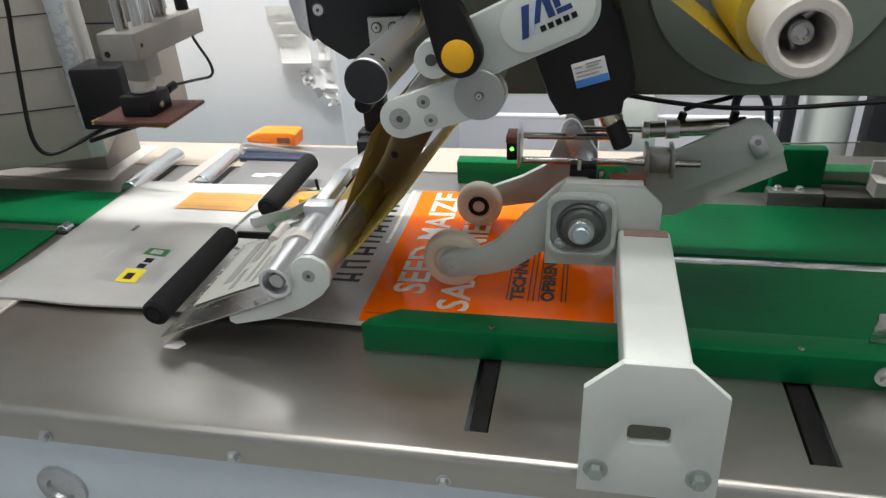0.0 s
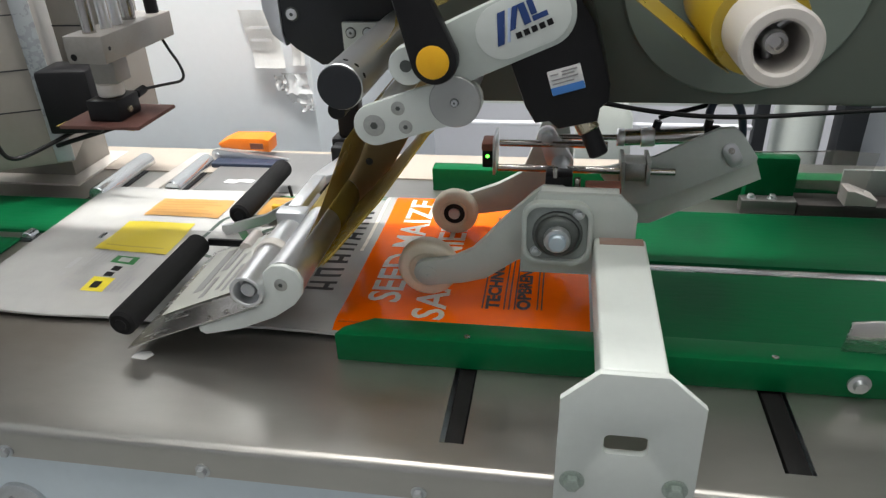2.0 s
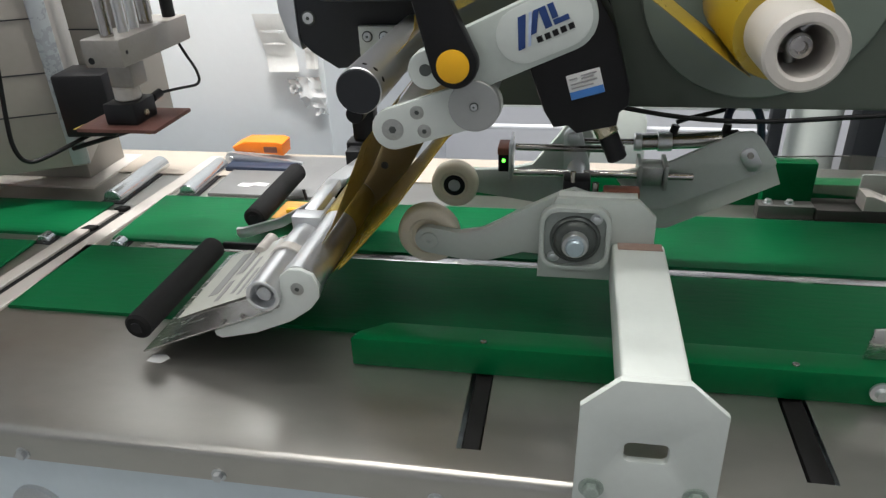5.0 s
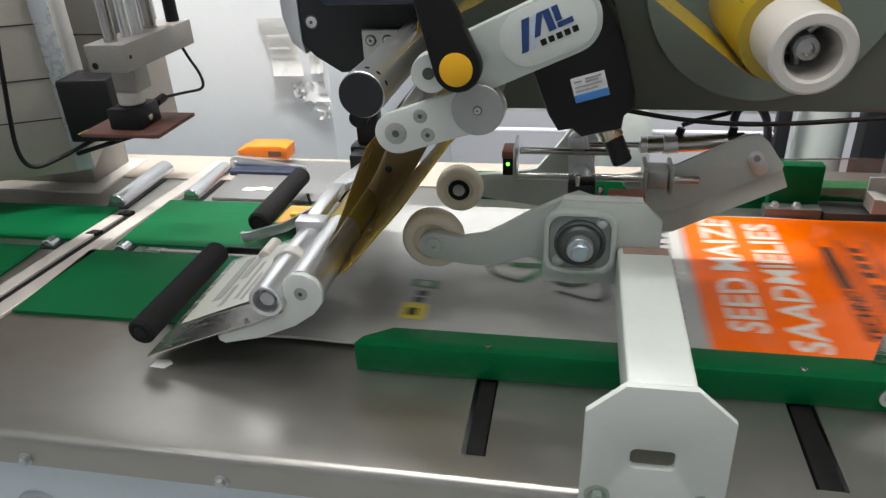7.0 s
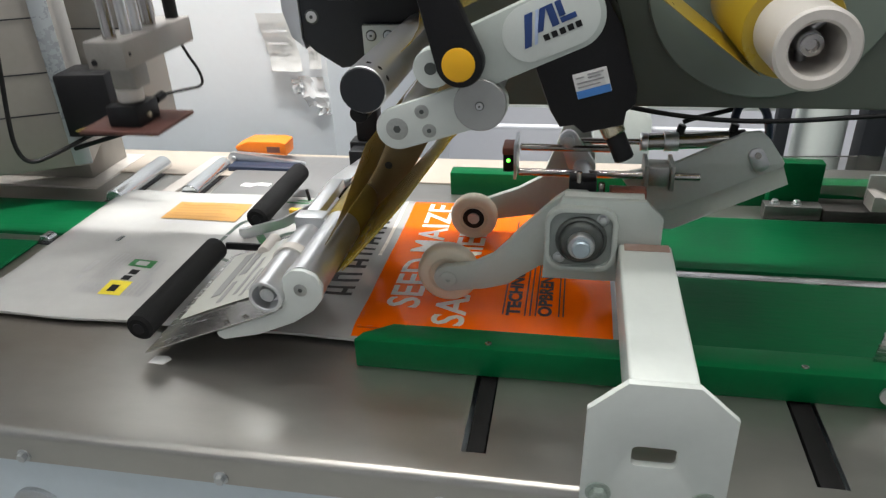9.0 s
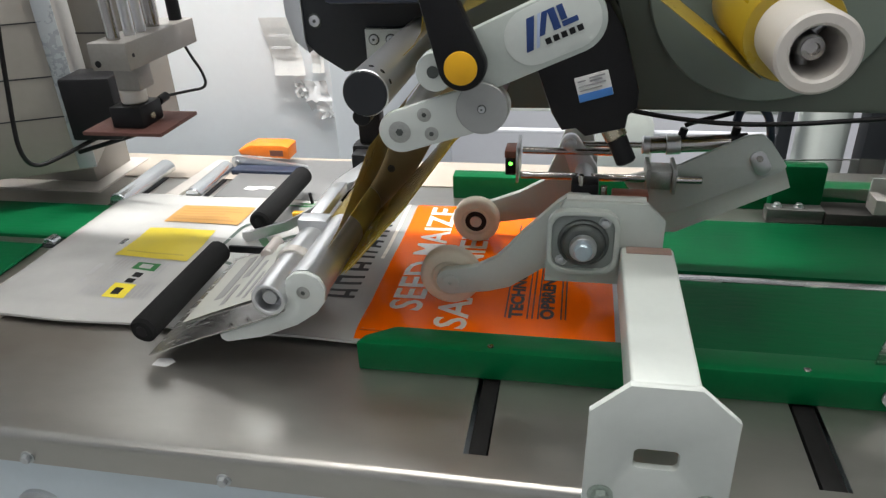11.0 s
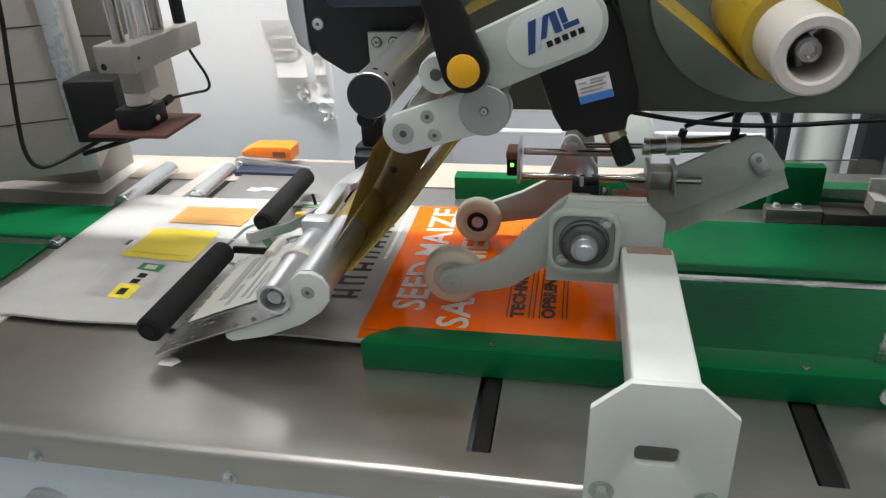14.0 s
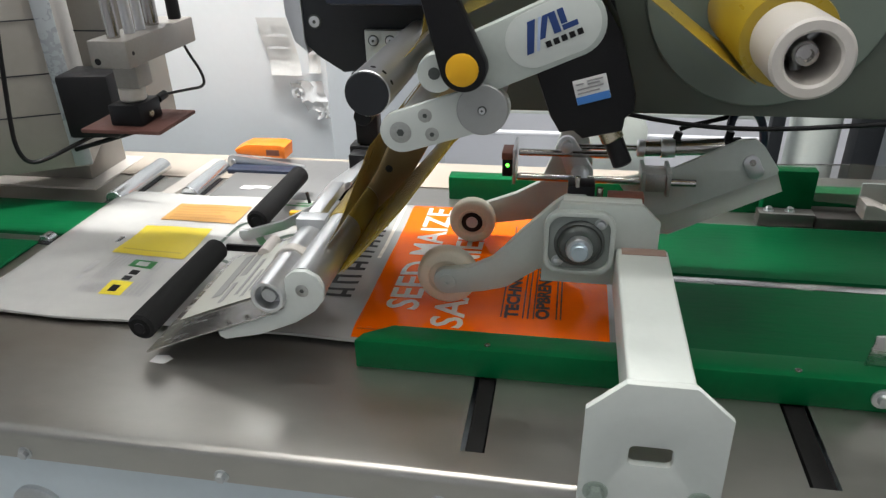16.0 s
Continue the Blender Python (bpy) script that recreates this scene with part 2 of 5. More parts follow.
def cable(name, pts, r, material, parent=None, label="", category=""):
    cu = bpy.data.curves.new(name, "CURVE")
    cu.dimensions, cu.bevel_depth, cu.bevel_resolution, cu.resolution_u = "3D", r, 3, 8
    s = cu.splines.new("NURBS")
    s.points.add(len(pts) - 1)
    for a, p in zip(s.points, pts):
        a.co = (*p, 1)
    s.use_endpoint_u, s.order_u = True, 3
    tmp = bpy.data.objects.new(name, cu)
    scene.collection.objects.link(tmp)
    me = bpy.data.meshes.new_from_object(tmp.evaluated_get(bpy.context.evaluated_depsgraph_get()))
    bpy.data.objects.remove(tmp)
    me.materials.append(material)
    for f in me.polygons:
        f.use_smooth = True
    ob = new(name, me)
    if parent is not None:
        ob.parent = parent
    if label:
        tagged(ob, label, category)
    return ob


def lettering(text, size, squeeze=1.0, bold=0.0):
    """Letters as a flat bmesh in x and y, from the origin to the right."""
    cu = bpy.data.curves.new("letters", "FONT")
    cu.body, cu.size, cu.offset = text, size, bold
    cu.resolution_u = 3
    tmp = bpy.data.objects.new("letters", cu)
    scene.collection.objects.link(tmp)
    me = bpy.data.meshes.new_from_object(tmp.evaluated_get(bpy.context.evaluated_depsgraph_get()))
    bpy.data.objects.remove(tmp)
    b = bmesh.new()
    b.from_mesh(me)
    bmesh.ops.scale(b, vec=(squeeze, 1, 1), verts=b.verts)
    return b


# ---- the room ----
def slab(name, x0, x1, y0, y1, z0, z1, material, label, bevel=0.0):
    c = ((x0 + x1) / 2, (y0 + y1) / 2, z0)
    ob = part(name, box(x0 - c[0], x1 - c[0], y0 - c[1], y1 - c[1], 0, z1 - z0, bevel), material)
    ob.location = c
    return tagged(ob, label, name.split("_")[0], kind="structure")


slab("floor", -4, 4, -3, 3.2, -0.1, 0, FLOOR, "grey painted concrete floor")
slab("ceiling", -4, 4, -3, 3.2, 3.0, 3.1, WALL, "white painted ceiling with strip lamps")
slab("wall_west", -4.1, -4, -3, 3.2, 0, 3.0, WALL, "plain white painted wall")
slab("wall_east", 4, 4.1, -3, 3.2, 0, 3.0, WALLGREY, "plain pale grey painted wall")
slab("wall_south", -4, 4, -3.1, -3, 0, 3.0, WALLGREY, "plain pale grey painted wall behind")
slab("wall_north", -4, 4, 3.2, 3.3, 0, 3.0, WALLGREY, "plain pale lilac wall behind the machine")
slab("wall_pier", -4, -0.52, 1.6, 3.2, 0, 3.0, WALL, "white painted wall pier behind the conveyor", 0.004)

for lx, ly, sx, sy, watts in LAMPS:
    lamp = thing("ceiling_light", (lx, ly, 3.0), "white strip light fixed to the ceiling", "light", "ceiling lights")
    part("housing", box(-sx / 2 - .02, sx / 2 + .02, -sy / 2 - .02, sy / 2 + .02, -0.06, 0, 0.004), WHITE, lamp)
    part("diffuser", box(-sx / 2, sx / 2, -sy / 2, sy / 2, -0.075, -0.06, 0.003), LAMPGLOW, lamp, "glowing white diffuser")


def cutplate(outer, holes, y0, y1, bevel=0.0008):
    """A plate in x and z with real holes, from y0 to y1."""
    cu = bpy.data.curves.new("plate", "CURVE")
    cu.dimensions, cu.fill_mode = "2D", "BOTH"
    cu.extrude, cu.bevel_depth, cu.bevel_resolution = max((y1 - y0) / 2 - bevel, 0.0001), bevel, 1
    cu.offset = -bevel
    for loop in (outer, *holes):
        s = cu.splines.new("POLY")
        s.points.add(len(loop) - 1)
        for a, (x, z) in zip(s.points, loop):
            a.co = (x, z, 0, 1)
        s.use_cyclic_u = True
    tmp = bpy.data.objects.new("plate", cu)
    scene.collection.objects.link(tmp)
    me = bpy.data.meshes.new_from_object(tmp.evaluated_get(bpy.context.evaluated_depsgraph_get()))
    bpy.data.objects.remove(tmp)
    b = bmesh.new()
    b.from_mesh(me)
    bmesh.ops.remove_doubles(b, verts=b.verts, dist=0.00002)
    bmesh.ops.transform(b, matrix=Matrix.Translation((0, (y0 + y1) / 2, 0)) @ Matrix.Rotation(radians(90), 4, "X"), verts=b.verts)
    return b


# ---- the conveyor table ----
Z = 0.9
SLOTS = ((-0.025, 0.003), (0.343, 0.375))


def conveyor_table():
    t = thing("conveyor_table", (0, 0.9, 0), "long stainless steel conveyor table with a rolled front edge", "machine table")
    xs = [-3.4, -0.025, 0.003, 0.343, 0.375, 3.0]
    b = bmesh.new()
    bend = [(0.489 - 0.011 * math.sin(radians(a)), Z - 0.011 + 0.011 * math.cos(radians(a))) for a in range(0, 91, 10)]
    ys = [(1.40, Z - 0.03), (1.40, Z), (0.70, Z), (0.52, Z)] + bend + [(0.478, 0.853), (0.486, 0.845)]
    grid = [[b.verts.new((x, y - 0.9, z)) for x in xs] for y, z in ys]
    for r in range(len(ys) - 1):
        for c in range(len(xs) - 1):
            if r == 2 and c in (1, 3):
                continue
            b.faces.new((grid[r][c], grid[r][c + 1], grid[r + 1][c + 1], grid[r + 1][c]))
    part("table_top", b, STEEL, t, "brushed stainless steel sheet, scuffed and stained")
    part("front_frame", box(-3.4, 3.0, -0.408, -0.30, 0.30, 0.852, 0.004), FRAMEPAINT, t, "pale painted frame below the steel edge")
    part("body_panel", box(-3.4, 3.0, -0.30, 0.49, 0.12, 0.84), FRAMEPAINT, t)
    for x in (-3.0, -1.2, 0.9, 2.6):
        for y in (-0.34, 0.44):
            part("leg", box(x - .03, x + .03, y - .03, y + .03, 0, 0.31, 0.004), FRAMEPAINT, t)
    for x0, x1 in SLOTS:
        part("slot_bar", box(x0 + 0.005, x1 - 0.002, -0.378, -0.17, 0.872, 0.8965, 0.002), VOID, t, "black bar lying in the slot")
    for x in (-1.07, -0.812, -0.555, -0.298, -0.042, 0.41, 0.67):
        part("bolt", hexbolt((x, -0.422, 0.863), (0, -1, 0), 0.0062, 0.0075), ZINC, t)
    part("port_ring", turned((-0.578, -0.408, 0.755), (0, -1, 0), ((0, 0.036), (0.006, 0.036), (0.008, 0.033), (0.008, 0.02), (0.002, 0.018), (0.002, 0))), ZINC, t, "round zinc flange on the frame")
    return t


conveyor_table()


def belt(x0, x1, y0, y1, label):
    t = thing("conveyor_belt", ((x0 + x1) / 2, (y0 + y1) / 2, Z), label, "conveyor belt", "conveyor belts")
    cx, cy = (x0 + x1) / 2, (y0 + y1) / 2
    r = 0.003
    out = [(x1 - cx, 0), (x1 - cx + r * .8, r), (x1 - cx, 2 * r), (x0 - cx, 2 * r), (x0 - cx - r * .8, r), (x0 - cx, 0)]
    part("band", prism(out, y0 - cy, y1 - cy), GREENBELT, t)
    return t


belt(-0.755, 2.6, 0.722, 0.920, "flat green conveyor belt running beside the front guide")
belt(-0.722, 2.6, 0.950, 1.138, "flat green conveyor belt running beside the rear guide")
belt(-3.2, -0.862, 0.735, 0.925, "flat green outfeed belt with a rounded end")
belt(-3.2, -0.815, 0.955, 1.095, "flat green outfeed belt with a rounded end")


CREAMSTEEL = mat("satin_steel_bar", (0.60, 0.56, 0.52), 0.42, 0.35, 0.05, 12, 0.03, stain=(0.42, 0.39, 0.35), stain_amount=0.4)
DECK = mat("pale_cream_deck", (0.41, 0.355, 0.30), 0.5, 0.0, 0.04, 6, 0.04, stain=(0.5, 0.45, 0.4), stain_amount=0.4)
DULLSHEET = mat("satin_grey_sheet", (0.22, 0.22, 0.22), 0.5, 0.4, 0.04, 8, 0.03)


def strip(name, x0, x1, y0, y1, h, material, label):
    t = part(name, box(-(x1 - x0) / 2, (x1 - x0) / 2, -(y1 - y0) / 2, (y1 - y0) / 2, 0, h, 0.0012), material)
    t.location = ((x0 + x1) / 2, (y0 + y1) / 2, Z)
    return tagged(t, label, "strip")


def plan_plate(name, plan, h, material, label):
    """A flat plate on the table from its outline in x and y."""
    c = Vector((sum(p[0] for p in plan) / len(plan), sum(p[1] for p in plan) / len(plan)))
    b = bmesh.new()
    lo = [b.verts.new((x - c.x, y - c.y, 0)) for x, y in plan]
    hi = [b.verts.new((x - c.x, y - c.y, h)) for x, y in plan]
    n = len(plan)
    b.faces.new(hi), b.faces.new(lo[::-1])
    for i in range(n):
        b.faces.new((lo[i], lo[(i + 1) % n], hi[(i + 1) % n], hi[i]))
    bmesh.ops.bevel(b, geom=list(b.edges), offset=0.0012, segments=1, affect="EDGES")
    t = part(name, b, material)
    t.location = (c.x, c.y, Z)
    return tagged(t, label, "strip")


plan_plate("transfer_bar", [(-0.806, 0.60), (-0.772, 0.60), (-0.700, 1.36), (-0.730, 1.36)], 0.006, CREAMSTEEL, "long bright steel bar across the end of the belts")
plan_plate("transfer_strip", [(-0.852, 0.60), (-0.822, 0.60), (-0.780, 1.06), (-0.806, 1.06)], 0.006, CREAMSTEEL, "short bright steel strip beside the transfer bar")
# Thin dark sheet that paints the shade of the gap between the strips.
plan_plate("gap_shade", [(-0.822, 0.62), (-0.806, 0.62), (-0.760, 1.06), (-0.780, 1.06)], 0.0012, VOID, "dark sheet put in for the shade between the two transfer strips")
# Black blocks put in where the strip has dark, shaded notches.
for nx, ny in ((-0.782, 1.072), (-0.795, 0.985)):
    plan_plate("notch_shade", [(nx - .012, ny - .008), (nx + .012, ny - .008), (nx + .016, ny + .008), (nx - .004, ny + .008)], 0.0075, VOID, "small black block put in for a dark notch in the transfer strip")
strip("centre_strip", -0.66, 2.6, 0.9255, 0.9445, 0.004, SHEET, "bright steel strip between the green belts")
strip("rear_deck", -1.45, 0.42, 1.256, 1.392, 0.003, DECK, "pale cream deck plate behind the rear guide")
strip("far_slide_plate", -0.64, -0.36, 1.155, 1.37, 0.007, DULLSHEET, "flat steel slide plate beside the transfer roller")


ROLLERGREY = mat("pale_turned_roller", (0.70, 0.73, 0.75), 0.22, 0.9, 0.0, 8, 0.0, rough_vary=0.0)


def transfer_roller(x, y0, y1, r):
    t = thing("transfer_roller", (x, (y0 + y1) / 2, Z), "bright turned steel transfer roller between the belts", "roller", "transfer rollers")
    h = (y1 - y0) / 2
    part("roller_body", rod((0, -h, r * 0.55 - 0.004), (0, h, r * 0.55 - 0.004), r), ROLLERGREY, t)
    # Black sheet on the table paints the shade of the gap round the roller.
    part("pocket_shade", box(-r - .006, r + .006, -h - .006, h + .01, 0, 0.0015), BLACK, t)
    return t


transfer_roller(-0.822, 1.105, 1.30, 0.020)
transfer_roller(-0.682, 1.150, 1.31, 0.018)
transfer_roller(-0.85, 0.928, 0.95, 0.012)
transfer_roller(-0.70, 0.923, 0.946, 0.012)


def near_guide():
    t = thing("front_guide_rail", (0, 0.672, Z), "solid green plastic guide rail bolted along the table", "guide rail", "guide rails")
    b = bmesh.new()
    plan = [(-0.184, -0.020), (2.6, -0.020), (2.6, 0.022), (-0.140, 0.022), (-0.176, -0.002)]
    lo = [b.verts.new((x, y, 0)) for x, y in plan]
    hi = [b.verts.new((x, y, 0.043)) for x, y in plan]
    b.faces.new(hi), b.faces.new(lo[::-1])
    for i in range(5):
        b.faces.new((lo[i], lo[(i + 1) % 5], hi[(i + 1) % 5], hi[i]))
    bmesh.ops.bevel(b, geom=list(b.edges), offset=0.0022, segments=2, affect="EDGES", profile=0.5)
    part("rail", b, GREENPLASTIC, t)
    for x in (-0.011, 0.359, 0.73):
        part("screw", turned((x, -0.008, 0.0425), (0, 0, 1), ((0, 0), (0, 0.0045), (0.0015, 0.0042), (0.002, 0.003), (0.001, 0)), 14), CHROME, t)
    part("clamp_bolt", turned((0.452, -0.020, 0.022), (0, -1, 0), ((0, 0), (0, 0.013), (0.003, 0.013), (0.004, 0.008), (0.010, 0.007), (0.010, 0)), 20), ZINC, t)
    flare = [(0.438, 0.0), (0.60, 0.0), (0.60, 0.06), (0.442, 0.042)]
    part("flare_plate", prism([(x, z + 0.043) for x, z in flare], 0.012, 0.016, 0.0008), SHEET, t, "upright bent steel flare plate")
    return t


near_guide()


def far_guide():
    t = thing("rear_guide_rail", (0, 1.22, Z), "tall green plastic guide rail along the rear belt", "guide rail", "guide rails")
    part("rail", box(-0.152, 2.6, -0.014, 0.02, 0.0, 0.047, 0.002), GREENPLASTIC, t)
    part("upper_rail", box(0.428, 0.512, -0.040, -0.0145, 0.0, 0.096, 0.002), GREENPLASTIC, t, "upright green end plate")
    part("bracket", box(0.418, 0.512, -0.068, -0.041, 0.0, 0.026, 0.002), DULLBLOCK, t, "dull steel mounting block")
    part("tray", box(0.514, 0.95, -0.070, -0.016, 0.0, 0.022, 0.002), TRAYDARK, t, "dark steel tray")
    part("tray_wall", box(0.594, 0.95, -0.020, -0.0145, 0.022, 0.070, 0.001), FLANGEGREY, t, "grey upright sheet behind the tray")
    part("wedge", prism([(0.588, 0.022), (0.640, 0.022), (0.640, 0.034), (0.600, 0.050), (0.588, 0.050)], -0.070, -0.030, 0.002), COREWHITE, t, "cream plastic wedge")
    for x in (0.436, 0.472):
        part("bolt", hexbolt((x, -0.055, 0.026), (0, 0, 1), 0.006, 0.007), ZINC, t)
    b = bmesh.new()
    c = [(0.43, -0.026), (0.53, -0.026), (0.57, -0.03), (0.62, -0.052)]
    lo = [b.verts.new((x, y, 0.034)) for x, y in c]
    hi = [b.verts.new((x + 0.012 * (i == 3), y, 0.102 + 0.004 * i)) for i, (x, y) in enumerate(c)]
    for i in range(3):
        b.faces.new((lo[i], lo[i + 1], hi[i + 1], hi[i]))
    bmesh.ops.solidify(b, geom=list(b.faces), thickness=0.0015)
    part("guard_plate", b, CLEAR, t, "clear bent guard plate with a bright edge")
    part("guard_edge", rod((0.43, -0.027, 0.102), (0.56, -0.030, 0.108), 0.0014, 8), CHROME, t)
    return t


DULLBLOCK = mat("dull_dark_steel", (0.16, 0.16, 0.15), 0.4, 0.7, 0.08, 20, 0.05)
CLEAR = mat("clear_guard_plastic", (0.55, 0.50, 0.45), 0.08, 0.0, 0.02, 10, 0.0, alpha=0.35)
TRAYDARK = mat("dark_worn_tray", (0.075, 0.07, 0.065), 0.4, 0.6, 0.1, 16, 0.05)
far_guide()


# ---- the press-wheel unit ----
def press_stand():
    t = thing("press_wheel_stand", (0.17, 0.47, 0.885), "white enamelled steel stand reaching over the conveyor", "machine stand")
    o = Vector((0.17, 0.47, 0.885))
    outer = [(-0.066, 0.0), (0.073, 0.0), (0.071, 0.137), (0.034, 0.171), (-0.029, 0.171), (-0.064, 0.137)]
    part("foot_plate", cutplate(outer, [rounded(-0.020, 0.022, 0.073, 0.097, 0.006)], -0.004, 0.004, 0.001), WHITE, t, "clipped-corner white plate with a slot")
    for x in (-0.048, 0.053):
        part("spacer_block", box(x - .010, x + .010, 0.004, 0.04, 0.016, 0.046, 0.002), WHITE, t)
    for x, z in ((-0.048, 0.033), (0.053, 0.033)):
        part("bolt", hexbolt((x, -0.004, z), (0, -1, 0), 0.0088, 0.010), GREENZINC, t, "greenish passivated bolt with a washer")
    part("beam", box(-0.0285, 0.0345, 0.004, 0.268, 0.112, 0.170, 0.004, 3), WHITE, t, "square white tube")
    part("primer_mark", box(-0.022, 0.031, 0.250, 0.267, 0.1702, 0.1708), WORNPRIMER, t, "red-brown primer left bare at the weld")
    head = [(x - o.x, z - o.z) for x, z in ((0.050, 1.000), (0.052, 1.075), (0.072, 1.113), (0.170, 1.112), (0.192, 1.090), (0.192, 1.000))]
    part("head_plate", cutplate(head, [], 0.268, 0.276, 0.001), ARMPAINT, t)
    part("head_lip", box(0.074 - o.x, 0.169 - o.x, 0.276, 0.292, 1.107 - o.z, 1.1125 - o.z, 0.001), WHITE, t, "pale top lip")
    part("lip_block", box(0.128 - o.x, 0.172 - o.x, 0.292, 0.312, 1.096 - o.z, 1.114 - o.z, 0.002), BRASSRED, t, "rust-red block behind the lip")
    part("grease_nipple", rod((0.118 - o.x, 0.30, 1.105 - o.z), (0.118 - o.x, 0.30, 1.121 - o.z), 0.004), CHROME, t)
    fx, fz = 0.096 - o.x, 1.061 - o.z
    flange = [(fx + x, fz + z) for x, z in rounded(-0.044, 0.043, -0.042, 0.044, 0.022)]
    part("flange_rim", cutplate(flange, [[(fx + x, fz + z) for x, z in rounded(-0.038, 0.037, -0.036, 0.038, 0.018)]], 0.256, 0.268), ARMPAINT, t)
    part("flange", cutplate([(fx + x, fz + z) for x, z in rounded(-0.038, 0.037, -0.036, 0.038, 0.018)], [], 0.262, 0.268), FLANGEGREY, t, "cast grey bearing flange")
    part("bearing_ring", turned((fx, 0.262, fz), (0, -1, 0), ((0, 0.0315), (0.004, 0.031), (0.006, 0.0285), (0.005, 0.0265), (0.010, 0.025), (0.012, 0.022), (0.012, 0.0165), (0.004, 0.016)), 40), CASTGREY, t)
    part("shaft_collar", turned((fx, 0.262, fz), (0, -1, 0), ((0, 0.0165), (0.02, 0.0165), (0.022, 0.0152), (0.022, 0)), 32), ZINC, t)
    part("shaft_nut", turned((fx, 0.240, fz), (0, -1, 0), ((0, 0.0112), (0.006, 0.0112), (0.008, 0.0095), (0.008, 0)), 20), PALEZINC, t, "pale blue zinc nut")
    for x, z in ((fx + 0.025, fz + 0.028), (fx - 0.026, fz - 0.026)):
        part("bolt", hexbolt((x, 0.262, z), (0, -1, 0), 0.0052, 0.005), ZINC, t)
    # rear bracket, cylinder and sensor rods
    part("shaft_tube", rod((fx, 0.276, fz), (fx, 0.55, fz), 0.014), ZINC, t)
    beam = [(0.150, 1.060), (0.232, 1.082), (0.318, 1.128), (0.338, 1.130), (0.352, 1.118), (0.376, 1.085), (0.374, 1.078), (0.229, 1.006), (0.190, 1.004)]
    beam = [(x - o.x, z - o.z) for x, z in beam]
    part("rear_bracket", cutplate(beam, [], 0.478, 0.486, 0.001), ARMPAINT, t, "pale enamelled rear bracket")
    fold = bmesh.new()
    near = [fold.verts.new((x - o.x, 0.456, z - o.z)) for x, z in ((0.190, 0.984), (0.232, 0.985), (0.379, 1.062))]
    back = [fold.verts.new((x - o.x, 0.479, z - o.z)) for x, z in ((0.190, 1.006), (0.230, 1.008), (0.375, 1.080))]
    for a in range(2):
        fold.faces.new((near[a], near[a + 1], back[a + 1], back[a]))
    bmesh.ops.solidify(fold, geom=list(fold.faces), thickness=0.006)
    part("bracket_flange", fold, ARMPAINT, t, "pale flange folded along the bracket")
    slotp = [(x - o.x, z - o.z) for x, z in capsule((0.336, 1.096), (0.344, 1.082), 0.011, 0.011)]
    part("cylinder_lug", cutplate(slotp, [], 0.474, 0.478), ALU, t)
    part("lug_pin", turned((0.337 - o.x, 0.474, 1.097 - o.z), (0, -1, 0), ((0, 0.0045), (0.004, 0.0045), (0.004, 0)), 14), CHROME, t)
    cz = 1.101 - o.z
    part("air_cylinder", rod((0.185 - o.x, 0.508, cz), (0.318 - o.x, 0.508, cz + 0.008), 0.0125, c=0.002), CHROME, t, "polished pneumatic cylinder")
    part("cylinder_band", pipe((0.212 - o.x, 0.508, cz + 0.0016), (0.232 - o.x, 0.508, cz + 0.0028), 0.0150, 0.0122), ALU, t)
    part("cylinder_head", rod((0.178 - o.x, 0.508, cz), (0.190 - o.x, 0.508, cz), 0.0135), ALU, t)
    part("end_cap", rod((0.300 - o.x, 0.508, cz + 0.007), (0.325 - o.x, 0.508, cz + 0.0085), 0.0132), BLACK, t)
    part("piston_rod", rod((0.080 - o.x, 0.508, cz - 0.001), (0.18 - o.x, 0.508, cz), 0.0045), CHROME, t)
    for z, y, x0, x1 in ((1.066, 0.462, 0.002, 0.262), (1.092, 0.498, 0.002, 0.165)):
        part("sensor_rod", rod((x0 - o.x, y, z - o.z), (x1 - o.x, y, z - o.z), 0.0055, c=0.0012), CHROME, t)
    for x in (0.186, 0.222):
        part("rod_clamp", box(x - .003 - o.x, x + .003 - o.x, 0.448, 0.50, 1.048 - o.z, 1.086 - o.z, 0.001), DULLZINC, t)
    part("clamp_body", box(0.189 - o.x, 0.219 - o.x, 0.452, 0.49, 1.053 - o.z, 1.082 - o.z, 0.003), DULLZINC, t)
    part("sensor_plate", box(-0.004 - o.x, 0.0 - o.x, 0.45, 0.51, 1.058 - o.z, 1.112 - o.z, 0.0005), ZINC, t)
    s = part("photo_sensor", box(-0.020 - o.x, -0.005 - o.x, 0.455, 0.49, 1.068 - o.z, 1.094 - o.z, 0.001), BLACK, t, "small black photo sensor")
    part("sensor_cap", box(-0.021 - o.x, -0.004 - o.x, 0.453, 0.492, 1.0945 - o.z, 1.106 - o.z, 0.002), BRASSRED, t, "dull red sensor top")
    part("status_lamp", turned((-0.012 - o.x, 0.4548, 1.086 - o.z), (0, -1, 0), ((0, 0.0028), (0.001, 0.0024), (0.0015, 0)), 12), LEDGREEN, s, "lit green indicator")
    part("air_fitting", rod((0.232 - o.x, 0.508, cz + 0.012), (0.236 - o.x, 0.508, cz + 0.027), 0.006), BLACK, t)
    part("air_fitting", rod((0.306 - o.x, 0.508, cz + 0.017), (0.308 - o.x, 0.508, cz + 0.03), 0.006), BLACK, t)
    cable("air_hose", [(x - o.x, y, z - o.z) for x, y, z in ((0.236, 0.508, 1.132), (0.25, 0.51, 1.138), (0.29, 0.52, 1.144), (0.33, 0.54, 1.15))], 0.0035, BLACK, t)
